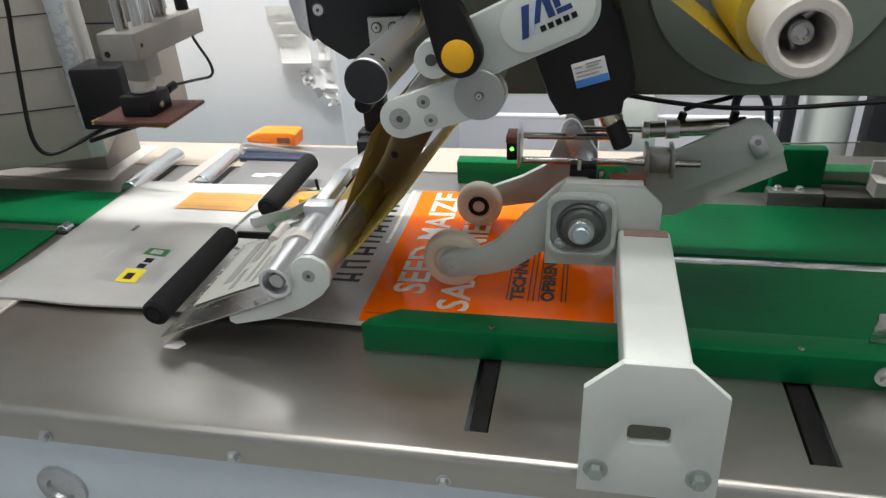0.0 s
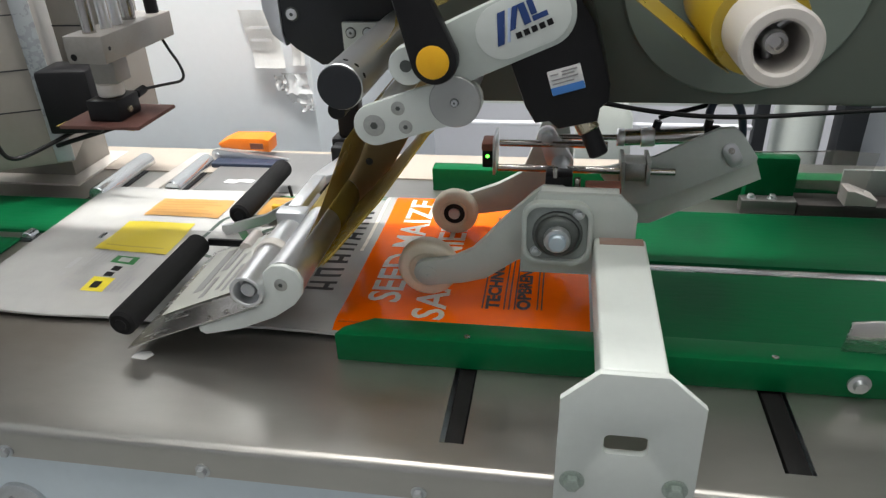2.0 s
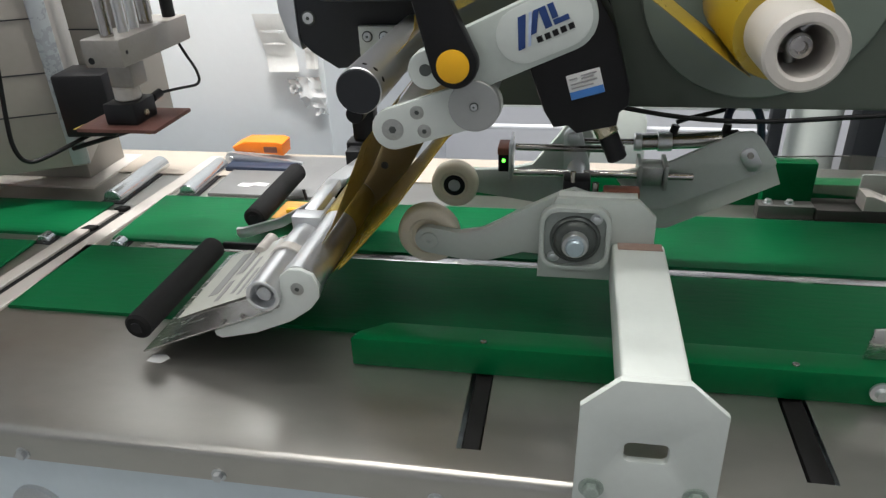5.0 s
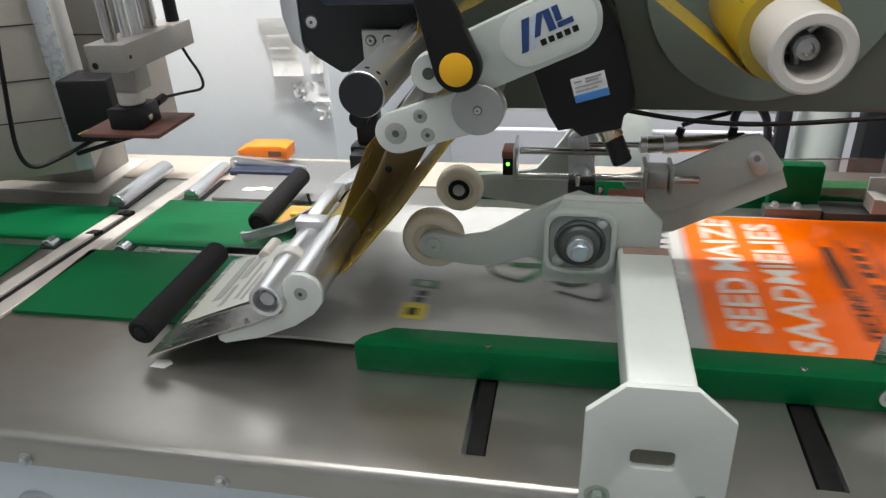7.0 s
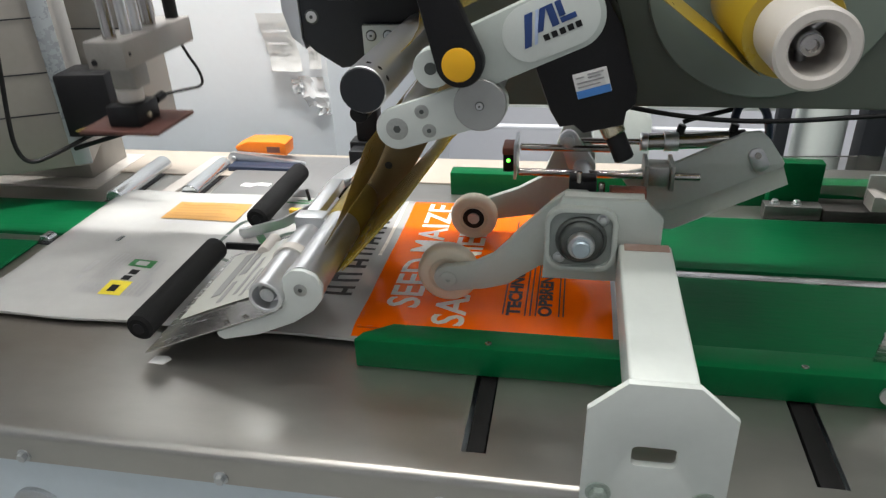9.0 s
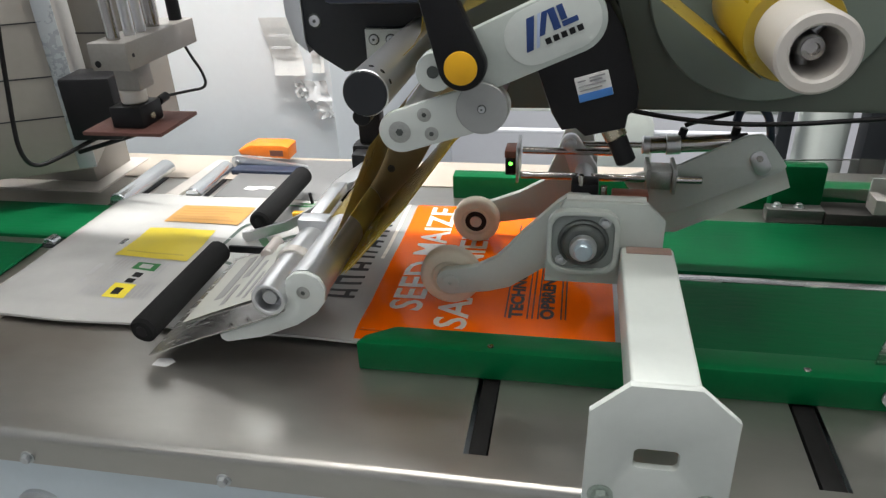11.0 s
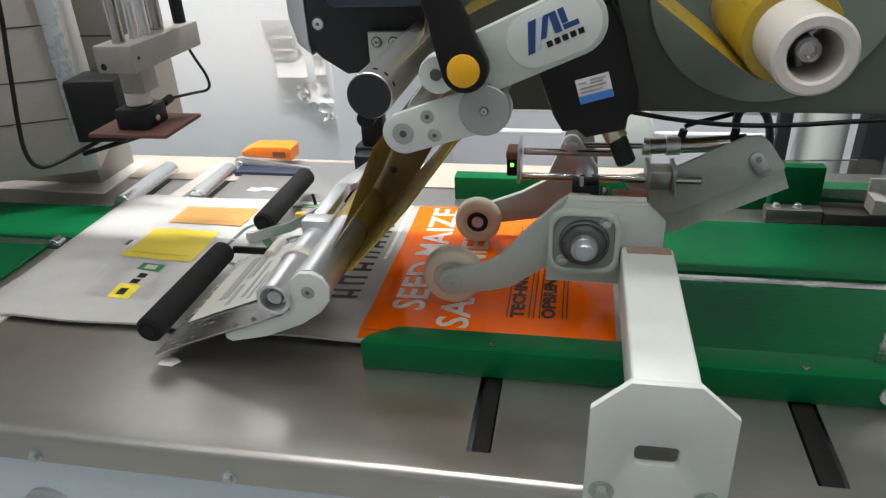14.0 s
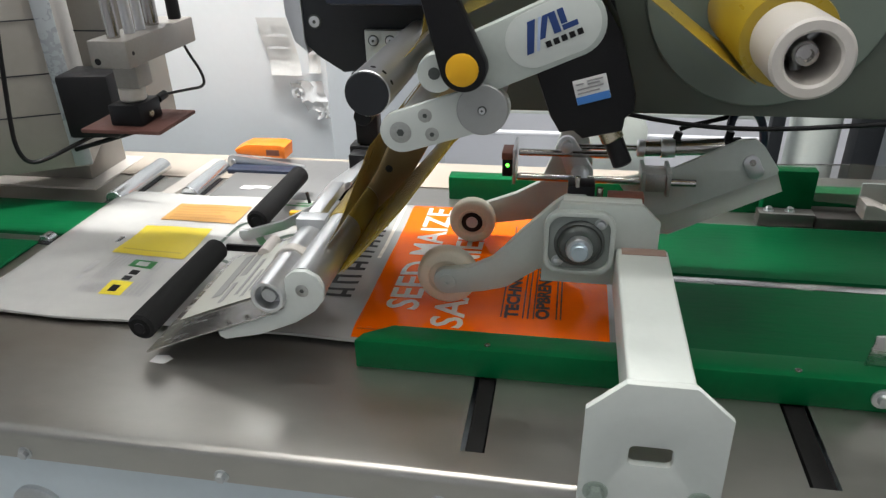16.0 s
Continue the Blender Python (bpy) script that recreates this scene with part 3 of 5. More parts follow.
    cable("air_hose", [(x - o.x, y, z - o.z) for x, y, z in ((0.306, 0.508, 1.14), (0.31, 0.52, 1.16), (0.345, 0.53, 1.158), (0.362, 0.53, 1.12), (0.365, 0.54, 1.085))], 0.006, DARKBLUE, t, "dark blue air hose")
    part("hinge_block", box(0.078 - o.x, 0.112 - o.x, 0.30, 0.33, 1.085 - o.z, 1.122 - o.z, 0.002), BLACK, t)
    part("hinge_pin", rod((0.090 - o.x, 0.302, 1.12 - o.z), (0.090 - o.x, 0.302, 1.134 - o.z), 0.0035), CHROME, t)
    return t


CASTGREY = mat("cast_grey_iron", (0.085, 0.095, 0.09), 0.45, 0.4, 0.15, 25, 0.15)
WORNPRIMER = mat("worn_primer", (0.30, 0.20, 0.165), 0.55, 0.0, 0.12, 40, 0.15, stain=(0.44, 0.45, 0.42), stain_amount=0.9)
GREENZINC = mat("green_passivated_zinc", (0.38, 0.44, 0.40), 0.4, 0.6, 0.2, 40, 0.15)
PALEZINC = mat("pale_blue_zinc", (0.50, 0.60, 0.66), 0.4, 0.7, 0.06, 30, 0.05)
DARKBLUE = mat("dark_blue_hose", (0.02, 0.03, 0.06), 0.45, 0.0, 0.05, 30, 0.05)
press_stand()

PIVOT = (0.096, 0.78, 1.061)


def wheel(parent, x, y, z, r, seal=BLACK):
    w = part("press_wheel", turned((x, y, z), (0, 1, 0), ((0.003, r * 0.45), (0.003, r * 0.55), (0, r * 0.62), (0, r - 0.006), (0.002, r - 0.002), (0.006, r), (0.020, r), (0.024, r - 0.003), (0.026, r - 0.006), (0.026, 0)), 40), NYLON, parent, "cream nylon press wheel")
    part("bearing_seal", turned((x, y + 0.0025, z), (0, -1, 0), ((0, r * 0.46), (0.001, r * 0.46), (0.001, r * 0.26), (0, r * 0.25)), 28), seal, w)
    part("axle", turned((x, y + 0.003, z), (0, -1, 0), ((0, r * 0.26), (0.003, r * 0.25), (0.003, 0)), 20), ZINC, w)
    return w


def press_arm():
    t = thing("wheel_press", PIVOT, "pale enamelled swinging press with two cream nylon wheels", "wheel press")
    tip = (-0.174, -0.085)
    out = [(tip[0] + 0.0195 * math.cos(radians(a)), tip[1] + 0.0195 * math.sin(radians(a))) for a in range(85, 286, 15)]
    out += [(-0.123, -0.097), (-0.093, -0.088), (-0.051, -0.057), (0.0, -0.045), (0.03, -0.03), (0.035, 0.0), (0.025, 0.035), (0.004, 0.050), (-0.020, 0.050), (-0.033, 0.040), (-0.076, -0.004), (-0.095, -0.027), (-0.112, -0.045), (-0.140, -0.060)]
    part("near_arm", cutplate(out, [], -0.020, -0.008, 0.0015), ARMPAINT, t)
    part("arm_pin", turned((tip[0], -0.020, tip[1]), (0, -1, 0), ((0, 0.012), (0.002, 0.0115), (0.0025, 0.010), (0.0025, 0.003), (0.0005, 0.0025), (0.0005, 0)), 24), ARMPAINT, t)
    wheel(t, tip[0] - 0.004, -0.004, tip[1] - 0.004, 0.0425, NYLON)
    far = [(-0.172, -0.093), (-0.150, -0.079), (-0.10, -0.059), (-0.062, -0.037), (-0.040, 0.02), (-0.03, 0.055), (-0.01, 0.058), (0.012, 0.04), (0.02, 0.0), (0.012, -0.07), (-0.03, -0.098), (-0.09, -0.108), (-0.165, -0.121)]
    part("far_arm", cutplate(far, [], 0.235, 0.247, 0.0015), ARMPAINT, t)
    wheel(t, -0.171, 0.205, -0.103, 0.0385)
    part("cross_shaft", rod((0, -0.022, 0), (0, 0.255, 0), 0.010), ZINC, t)
    crank = capsule((0.0, 0.0), (-0.022, 0.044), 0.02, 0.014)
    part("crank", cutplate(crank, [], 0.186, 0.196), ALU, t)
    part("clevis_pin", turned((-0.022, 0.186, 0.044), (0, -1, 0), ((0, 0.009), (0.01, 0.009), (0.011, 0.007), (0.011, 0)), 18), ZINC, t)
    return t


PRESS_ARM = press_arm()


# ---- the label applicator ----
def band(points, y0, y1, thick=0.0006):
    """A thin web that follows points in x and z."""
    b = bmesh.new()
    a = [b.verts.new((x, y0, z)) for x, z in points]
    c = [b.verts.new((x, y1, z)) for x, z in points]
    for i in range(len(points) - 1):
        b.faces.new((a[i], a[i + 1], c[i + 1], c[i]))
    bmesh.ops.recalc_face_normals(b, faces=b.faces)
    bmesh.ops.solidify(b, geom=list(b.faces), thickness=thick)
    return b


AY = 0.63


def screw_head(parent, x, y, z, r, material=None):
    s = part("screw", turned((x, y, z), (0, -1, 0), ((0, r), (0.0018, r), (0.0024, r * 0.88), (0.0024, 0)), 24), material or ALU, parent)
    part("socket", turned((x, y - 0.0024, z), (0, -1, 0), ((0, r * 0.36), (0.0003, r * 0.34), (0.0003, 0)), 6), CASTGREY, s)
    part("washer", turned((x, y + 0.0002, z), (0, -1, 0), ((0, r * 1.3), (0.0008, r * 1.26), (0.0008, r)), 24), CASTGREY, s)
    return s


def applicator():
    t = thing("label_applicator", (-0.235, AY, Z), "label applicator head with silver rollers and a peel plate", "label applicator")
    o = Vector((-0.235, AY, Z))

    def L(pts):
        return [(x - o.x, z - o.z) for x, z in pts]

    shoe = [(-0.359, 0.955), (-0.358, 0.948), (-0.350, 0.944), (-0.300, 0.956), (-0.250, 0.978), (-0.222, 0.998), (-0.209, 1.015), (-0.207, 1.032), (-0.214, 1.047), (-0.228, 1.054), (-0.244, 1.053), (-0.256, 1.043), (-0.259, 1.02), (-0.262, 1.004), (-0.275, 0.990), (-0.300, 0.980), (-0.330, 0.967)]
    part("near_bracket", cutplate(L(shoe), [], 0.0, 0.008, 0.0015), WHITE, t, "white enamelled side bracket")
    # Far twin of the white bracket, darkened in its colour to recede.
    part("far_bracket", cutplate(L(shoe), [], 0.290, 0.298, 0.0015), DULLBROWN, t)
    screw_head(t, 0.0, 0.001, 1.027 - o.z, 0.0085, DULLZINC)
    part("main_roller", rod((0, 0.010, 0.127), (0, 0.275, 0.127), 0.0255, 40, 0.0012), ALU, t, "wide turned aluminium roller")
    part("roller_flange", turned((0, 0.009, 0.127), (0, 1, 0), ((0, 0.018), (0, 0.0268), (0.012, 0.0268), (0.0125, 0.018)), 40), ALU, t)
    part("pressure_roller", pipe((-0.043, -0.010, 0.119), (-0.043, 0.25, 0.119), 0.0215, 0.0165, 40, 0.02), ALU, t, "hollow aluminium pressure roller")
    part("roller_plug", turned((-0.043, -0.004, 0.119), (0, 1, 0), ((0, 0), (0, 0.009), (0.002, 0.0105), (0.012, 0.0105)), 24), ZINC, t)
    part("collar", pipe((-0.043, 0.075, 0.119), (-0.043, 0.090, 0.119), 0.0250, 0.0216), COREWHITE, t, "white plastic collar")
    part("clamp_block", box(-0.062, -0.018, 0.150, 0.176, 0.125, 0.150, 0.002), ALU, t)
    part("back_bar", box(-0.052, -0.032, 0.176, 0.29, 0.134, 0.150, 0.0015), ALU, t)
    # peel plate with the label liner on it
    part("peel_plate", band(L([(-0.468, 0.915), (-0.40, 0.944), (-0.30, 0.984), (-0.262, 1.002)]), -0.004, 0.262, 0.0016), SHEET, t, "thin bright steel peel plate")
    part("liner", band(L([(-0.452, 0.9245), (-0.40, 0.9465), (-0.30, 0.9865), (-0.265, 1.003)]), 0.062, 0.245, 0.0006), LINER, t, "printed label liner on the peel plate")
    part("print_bar", band(L([(-0.330, 0.9755), (-0.316, 0.981)]), 0.08, 0.18, 0.0004), INKGREEN, t)
    part("print_bar", band(L([(-0.352, 0.9668), (-0.344, 0.970)]), 0.085, 0.20, 0.0004), INKGREY, t)
    part("print_bar", band(L([(-0.376, 0.957), (-0.370, 0.9594)]), 0.085, 0.19, 0.0004), INKGREY, t)
    for x0, x1, y0, y1, ink in ((-0.420, -0.404, 0.10, 0.225, INKLIGHT), (-0.398, -0.390, 0.075, 0.13, INKGREY), (-0.398, -0.386, 0.15, 0.235, INKLIGHT), (-0.310, -0.292, 0.165, 0.238, INKGREEN), (-0.306, -0.288, 0.085, 0.15, INKLIGHT), (-0.284, -0.274, 0.10, 0.20, INKGREY), (-0.342, -0.334, 0.205, 0.238, INKBLACK), (-0.362, -0.357, 0.075, 0.15, INKGREY)):
        za, zb = 0.947 + (x0 + 0.40) * 0.4, 0.947 + (x1 + 0.40) * 0.4
        part("print_bar", band(L([(x0, za + 0.0004), (x1, zb + 0.0004)]), y0, y1, 0.0004), ink, t)
    for x, z in ((-0.345, 0.966), (-0.318, 0.977)):
        part("rivet", turned((x - o.x, 0.006, z - o.z + 0.001), (-0.38, 0, 0.92), ((0, 0.0035), (0.002, 0.003), (0.003, 0)), 12), CHROME, t)
    # foam hold-down rollers
    for y0, y1, z in ((0.002, 0.232, 0.048), (0.340, 0.560, 0.046)):
        f = part("foam_roller", rod((-0.238 + (0.020 if y0 > 0.1 else 0), y0, z), (-0.238 + (0.020 if y0 > 0.1 else 0), y1, z), 0.0188, 32, 0.004), RUBBER, t, "black foam hold-down roller")
        part("axle_end", turned((-0.238 + (0.020 if y0 > 0.1 else 0), y0 + 0.001, z), (0, -1, 0), ((0, 0.0085), (0.002, 0.008), (0.002, 0)), 18), BLACK, f)
    part("roller_arm", box(-0.225, -0.125, 0.236, 0.242, 0.042, 0.054, 0.0015), BLACK, t, "flat black arm")
    hook = [(-0.250, 0.020), (-0.244, 0.012), (-0.232, 0.014), (-0.160, 0.038), (-0.070, 0.092), (-0.062, 0.106), (-0.078, 0.103), (-0.166, 0.052), (-0.236, 0.030), (-0.248, 0.031)]
    part("roller_arm", prism(hook, 0.330, 0.338, 0.0012), ALU, t, "bent flat steel arm under the foam roller")
    part("arm_block", box(-0.132, -0.092, 0.224, 0.250, 0.040, 0.062, 0.004), ALU, t)
    part("arm_clamp", rod((-0.150, 0.215, 0.052), (-0.150, 0.262, 0.052), 0.011, 20), CREAMSTEEL, t, "small cast clamp")
    part("slide_plate", prism([(-0.118, 0.062), (-0.112, 0.066), (-0.046, 0.112), (-0.040, 0.126), (-0.052, 0.122), (-0.120, 0.074)], 0.352, 0.470, 0.002), ALU, t, "bent grey slide plate")
    part("slide_rib", prism([(-0.150, 0.020), (-0.060, 0.060), (-0.050, 0.076), (-0.070, 0.072), (-0.150, 0.034)], 0.286, 0.296, 0.002), CREAMSTEEL, t)
    part("set_screw", rod((-0.128, 0.372, 0.072), (-0.131, 0.372, 0.092), 0.0028, 10), BLACK, t)
    part("link_rod", rod((-0.205, 0.262, 0.010), (-0.110, 0.262, 0.052), 0.004, 12), CHROME, t)
    part("yellow_tag", box(-0.155, -0.125, 0.34, 0.351, 0.060, 0.067, 0.001), KNOBYELLOW, t)
    part("cross_rod", rod((-0.09, 0.20, 0.06), (-0.09, 0.56, 0.06), 0.006), CHROME, t)
    # upper link with its screws, disc and clamp lever
    part("link_plate", cutplate(L(capsule((-0.100, 1.233), (-0.008, 1.262), 0.0225, 0.0235)), [], 0.0, 0.009, 0.0015), WHITE, t, "white enamelled link with round ends")
    screw_head(t, -0.100 - o.x, 0.0015, 1.233 - o.z, 0.0118, DULLZINC)
    for x, z in ((-0.073, 1.252), (-0.066, 1.232)):
        screw_head(t, x - o.x, 0.0015, z - o.z, 0.0074, DULLZINC)
    part("pivot_disc", turned((-0.012 - o.x, 0.001, 1.262 - o.z), (0, -1, 0), ((0, 0.0262), (0.010, 0.0262), (0.0108, 0.0254), (0.0108, 0)), 40), DISCALU, t, "turned grey pivot disc")
    screw_head(t, -0.012 - o.x, -0.0105, 1.262 - o.z, 0.0035, ZINC)
    arm = L(capsule((-0.018, 1.306), (0.074, 1.346), 0.030, 0.0305))
    part("tension_arm", cutplate(arm, [], -0.006, 0.012, 0.0012), ARMPAINT, t, "pale tension arm carrying a sticker")
    part("sticker", cutplate(L(capsule((0.036, 1.331), (0.072, 1.347), 0.0265, 0.0275)), [], -0.0072, -0.0062, 0.0002), WHITE, t, "white sticker with a blue mark")
    ca, sa = math.cos(radians(23)), math.sin(radians(23))

    def mark(pts, material, y=-0.0082):
        q = [(0.058 + ca * x - sa * z, 1.341 + sa * x + ca * z) for x, z in pts]
        part("mark", cutplate(L(q), [], y, y + 0.0006, 0.0001), material, t)

    mark([(-0.034, -0.012), (-0.027, -0.012), (-0.015, 0.017), (-0.023, 0.017)], BLUE)
    mark([(-0.024, -0.012), (-0.021, -0.012), (-0.009, 0.017), (-0.012, 0.017)], PALEBLUE)
    mark([(-0.018, -0.003), (-0.012, -0.003), (-0.002, 0.017), (-0.008, 0.017)], BLUE)
    mark([(-0.003, -0.003), (0.004, -0.003), (0.004, 0.017), (-0.003, 0.017)], BLUE)
    mark([(0.006, -0.003), (0.021, -0.003), (0.021, 0.002), (0.006, 0.002)], BLUE)
    mark([(0.006, 0.003), (0.012, 0.003), (0.012, 0.017), (0.006, 0.017)], BLUE)
    for i in range(5):
        x = -0.014 + 0.0078 * i
        mark([(x, -0.0125), (x + 0.0055, -0.0125), (x + 0.0055, -0.0068), (x, -0.0068)], INKBLACK)
    part("stop_disc", turned((-0.058 - o.x, -0.004, 1.298 - o.z), (0, -1, 0), ((-0.012, 0.0195), (0.004, 0.0195), (0.005, 0.0185), (0.005, 0)), 36), WHITE, t, "white stop disc")
    # Dark disc put in for the shade inside the stop disc's hole.
    part("stop_hole_shade", turned((-0.060 - o.x, -0.009, 1.298 - o.z), (0, -1, 0), ((0, 0.0062), (0.0008, 0.006), (0.0008, 0)), 18), CASTGREY, t)
    hub = part("clamp_lever", cutplate(L(capsule((-0.028, 1.308), (-0.062, 1.405), 0.0232, 0.0130)), [], -0.032, -0.012, 0.004), BLACK, t, "black moulded clamp lever")
    part("lever_cap", turned((-0.0285 - o.x, -0.032, 1.3075 - o.z), (0, -1, 0), ((0, 0.0160), (0.0018, 0.0157), (0.0025, 0.0145), (0.0028, 0)), 36), KNOBYELLOW, hub, "round yellow cap")
    part("lever_neck", rod((-0.033 - o.x, -0.012, 1.301 - o.z), (-0.033 - o.x, 0.03, 1.301 - o.z), 0.014), BLACK, t)
    part("upper_roller", rod((-0.134 - o.x, 0.002, 1.273 - o.z), (-0.134 - o.x, 0.29, 1.273 - o.z), 0.0246, 40, 0.001), ALU, t, "large aluminium guide roller")
    part("roller_cap", turned((-0.134 - o.x, 0.0025, 1.273 - o.z), (0, -1, 0), ((0, 0.0236), (0.002, 0.0236), (0.003, 0.0225), (0.003, 0)), 36), DARKPLATE, t, "black end cap")
    # Dark discs put in for the shaded holes near the roller's end.
    for a in (20, 50, 80):
        w = Vector((math.cos(radians(a)), 0, math.sin(radians(a))))
        part("roller_port", rod(Vector((-0.134 - o.x, 0.018, 1.273 - o.z)) + w * 0.0235, Vector((-0.134 - o.x, 0.018, 1.273 - o.z)) + w * 0.0249, 0.003, 10), VOID, t)
    part("guide_roller", rod((-0.100 - o.x, 0.01, 1.233 - o.z), (-0.100 - o.x, 0.25, 1.233 - o.z), 0.013), ALU, t)
    part("return_roller", rod((-0.012 - o.x, 0.01, 1.262 - o.z), (-0.012 - o.x, 0.25, 1.262 - o.z), 0.017), ALU, t)
    part("feed_web", band(L([(-0.214, 1.012), (-0.186, 1.040), (-0.118, 1.118), (-0.053, 1.205), (-0.004, 1.250)]), 0.070, 0.272), WEBDARK, t, "gold web running up from the roller")
    part("web_edge", band(L([(-0.200, 1.026), (-0.186, 1.040), (-0.118, 1.118), (-0.053, 1.205), (-0.004, 1.250)]), 0.054, 0.069, 0.0012), YELLOWFILM, t, "bright yellow edge of the web")
    part("film_sleeve", turned((0, 0.170, 0.127), (0, 1, 0), ((0, 0.0258), (0.002, 0.0266), (0.100, 0.0266), (0.102, 0.0258)), 40), GOLDFILM, t, "translucent olive film wrapped round the roller")
    part("return_web", band(L([(-0.122, 1.232), (-0.157, 1.190), (-0.184, 1.130), (-0.206, 1.082), (-0.224, 1.053)]), 0.070, 0.272), GOLDFILM, t, "translucent olive film between the rollers")
    part("web_loop", band(L([(-0.060, 1.330), (-0.03, 1.343), (0.06, 1.385), (0.12, 1.42)]), 0.10, 0.27), WEB, t)
    part("web_loop", band(L([(-0.112, 1.292), (-0.100, 1.302), (-0.090, 1.318), (-0.086, 1.345), (-0.075, 1.42)]), 0.085, 0.24), YELLOWFILM, t, "yellow film running upward")
    part("support_bar", box(-0.322 - o.x, -0.262 - o.x, 0.49, 0.53, 0.905 - o.z, 1.037 - o.z, 0.006), BLACK, t, "black support bar")
    part("support_post", box(-0.308 - o.x, -0.265 - o.x, 0.495, 0.525, 1.037 - o.z, 1.17 - o.z, 0.005), BLACK, t)
    part("support_knob", rod((-0.150 - o.x, 0.03, 1.238 - o.z), (-0.150 - o.x, 0.055, 1.238 - o.z), 0.010), BLACK, t)
    side = [(-0.262, 1.025), (-0.258, 0.995), (-0.212, 0.992), (-0.186, 1.028), (-0.156, 1.070), (-0.122, 1.128), (-0.086, 1.196), (-0.080, 1.222), (-0.132, 1.218), (-0.172, 1.165), (-0.208, 1.110)]
    part("far_side_plate", cutplate(L(side), [], 0.277, 0.285, 0.0015), PLATEBROWN, t, "dull brown far side plate seen through the web")
    for x, z in ((-0.168, 1.130), (-0.150, 1.175), (-0.190, 1.080)):
        screw_head(t, x - o.x, 0.2765, z - o.z, 0.0045, CASTGREY)
    part("carrier", box(-0.315 - o.x, -0.268 - o.x, 0.46, 0.495, 0.93 - o.z, 1.03 - o.z, 0.004), BLACK, t)
    return t


PLATEBROWN = mat("olive_brown_plate", (0.40, 0.31, 0.16), 0.34, 0.3, 0.10, 9, 0.04, stain=(0.24, 0.18, 0.10), stain_amount=0.6)
# Darkened colour of the far bracket, whose near twin is white enamel.
DULLBROWN = mat("darkened_bracket_brown", (0.16, 0.12, 0.09), 0.4, 0.5, 0.1, 16, 0.05)
GOLDFILM = mat("olive_gold_film", (0.40, 0.30, 0.06), 0.3, 0.0, 0.06, 10, 0.0, (0.4, 2, 0.4), stain=(0.22, 0.16, 0.05), stain_amount=0.7, alpha=0.85, rough_vary=0.05, spec=0.25)
LINER = mat("printed_label_liner", (0.56, 0.57, 0.52), 0.3, 0.0, 0.03, 12, 0.0, rough_vary=0.0)
applicator()


def print_unit():
    t = thing("labelling_machine", (0.6, 0.95, Z), "tall grey labelling machine with its reel and drive", "labelling machine")
    o = Vector((0.6, 0.95, Z))

    def L(pts):
        return [(x - o.x, z - o.z) for x, z in pts]

    # The panel is carried up out of view to block the rear lamp.
    part("back_panel", box(-0.70, 1.9, 0.0, 0.05, 0.262, 1.55, 0.004), PANEL, t, "large grey-green panel")
    # Unseen block, added to cast shade on the right part of the belts.
    part("shade_block", box(-0.30, 1.3, 0.05, 0.24, 0.35, 1.30, 0.006), PANEL, t, "unseen block added behind the panel to shade the belts")
    part("panel_post", box(1.55, 1.75, 0.002, 0.048, 0.0, 0.262, 0.004), PANEL, t)
    part("reel_disc", turned((0.322 - o.x, 0.0, 1.336 - o.z), (0, -1, 0), ((0, 0.157), (0.006, 0.157), (0.008, 0.155), (0.008, 0)), 72), DISC, t, "round grey reel disc")
    part("reel_disc", turned((0.675 - o.x, 0.0, 1.345 - o.z), (0, -1, 0), ((0, 0.157), (0.006, 0.157), (0.008, 0.155), (0.008, 0)), 72), DISC, t)
    part("panel_hole", turned((0.455 - o.x, -0.0005, 1.285 - o.z), (0, -1, 0), ((0, 0.003), (0.0005, 0.003), (0.0005, 0)), 12), BLACK, t)
    # dark drive housing on the side
    housing = [(-0.337, 1.60), (-0.334, 1.300), (-0.326, 1.265), (-0.300, 1.238), (-0.262, 1.214), (-0.236, 1.217), (-0.190, 1.250), (-0.120, 1.29), (-0.08, 1.60)]
    part("drive_housing", cutplate(L(housing), [], 0.0, 0.10, 0.003), DARKPLATE, t, "dark grey rounded drive housing")
    rim = [(-0.345, 1.60), (-0.342, 1.298), (-0.332, 1.260), (-0.312, 1.243), (-0.316, 1.26), (-0.318, 1.60)]
    part("housing_rim", cutplate(L(rim), [], -0.004, 0.06, 0.001), ALU, t)
    screw_head(t, -0.299 - o.x, -0.001, 1.288 - o.z, 0.008)
    plate = [(-0.222, 1.278), (-0.222, 1.225), (-0.19, 1.20), (-0.160, 1.22), (-0.155, 1.278)]
    part("bearing_plate", cutplate(L(plate), [], -0.012, 0.0, 0.001), WHITE, t, "white bolted bearing plate")
    for x, z in ((-0.209, 1.264), (-0.184, 1.264), (-0.194, 1.244)):
        screw_head(t, x - o.x, -0.013, z - o.z, 0.0062, ZINC)
    part("motor_block", box(-0.25 - o.x, -0.10 - o.x, -0.10, 0.0, 1.325 - o.z, 1.60 - o.z, 0.01), DARKBLUE, t, "dark blue housing block")
    # reel on its core
    cx, cz = 0.2872 - o.x, 1.3165 - o.z
    ax = Vector((0, 1, 0))
    part("reel_core", pipe((cx, -0.330, cz), (cx, -0.02, cz), 0.0372, 0.0238, 56, 0.10), COREWHITE, t, "thick white plastic core")
    part("film_reel", turned((cx, -0.245, cz), ax, ((0, 0.0372), (0, 0.0475), (0.002, 0.0485), (0.20, 0.0485), (0.205, 0.0475), (0.205, 0.037)), 56), YELLOWFILM, t, "yellow film wound on the core")
    part("spindle", rod((cx, -0.305, cz), (cx, 0.0, cz), 0.0115), ALU, t)
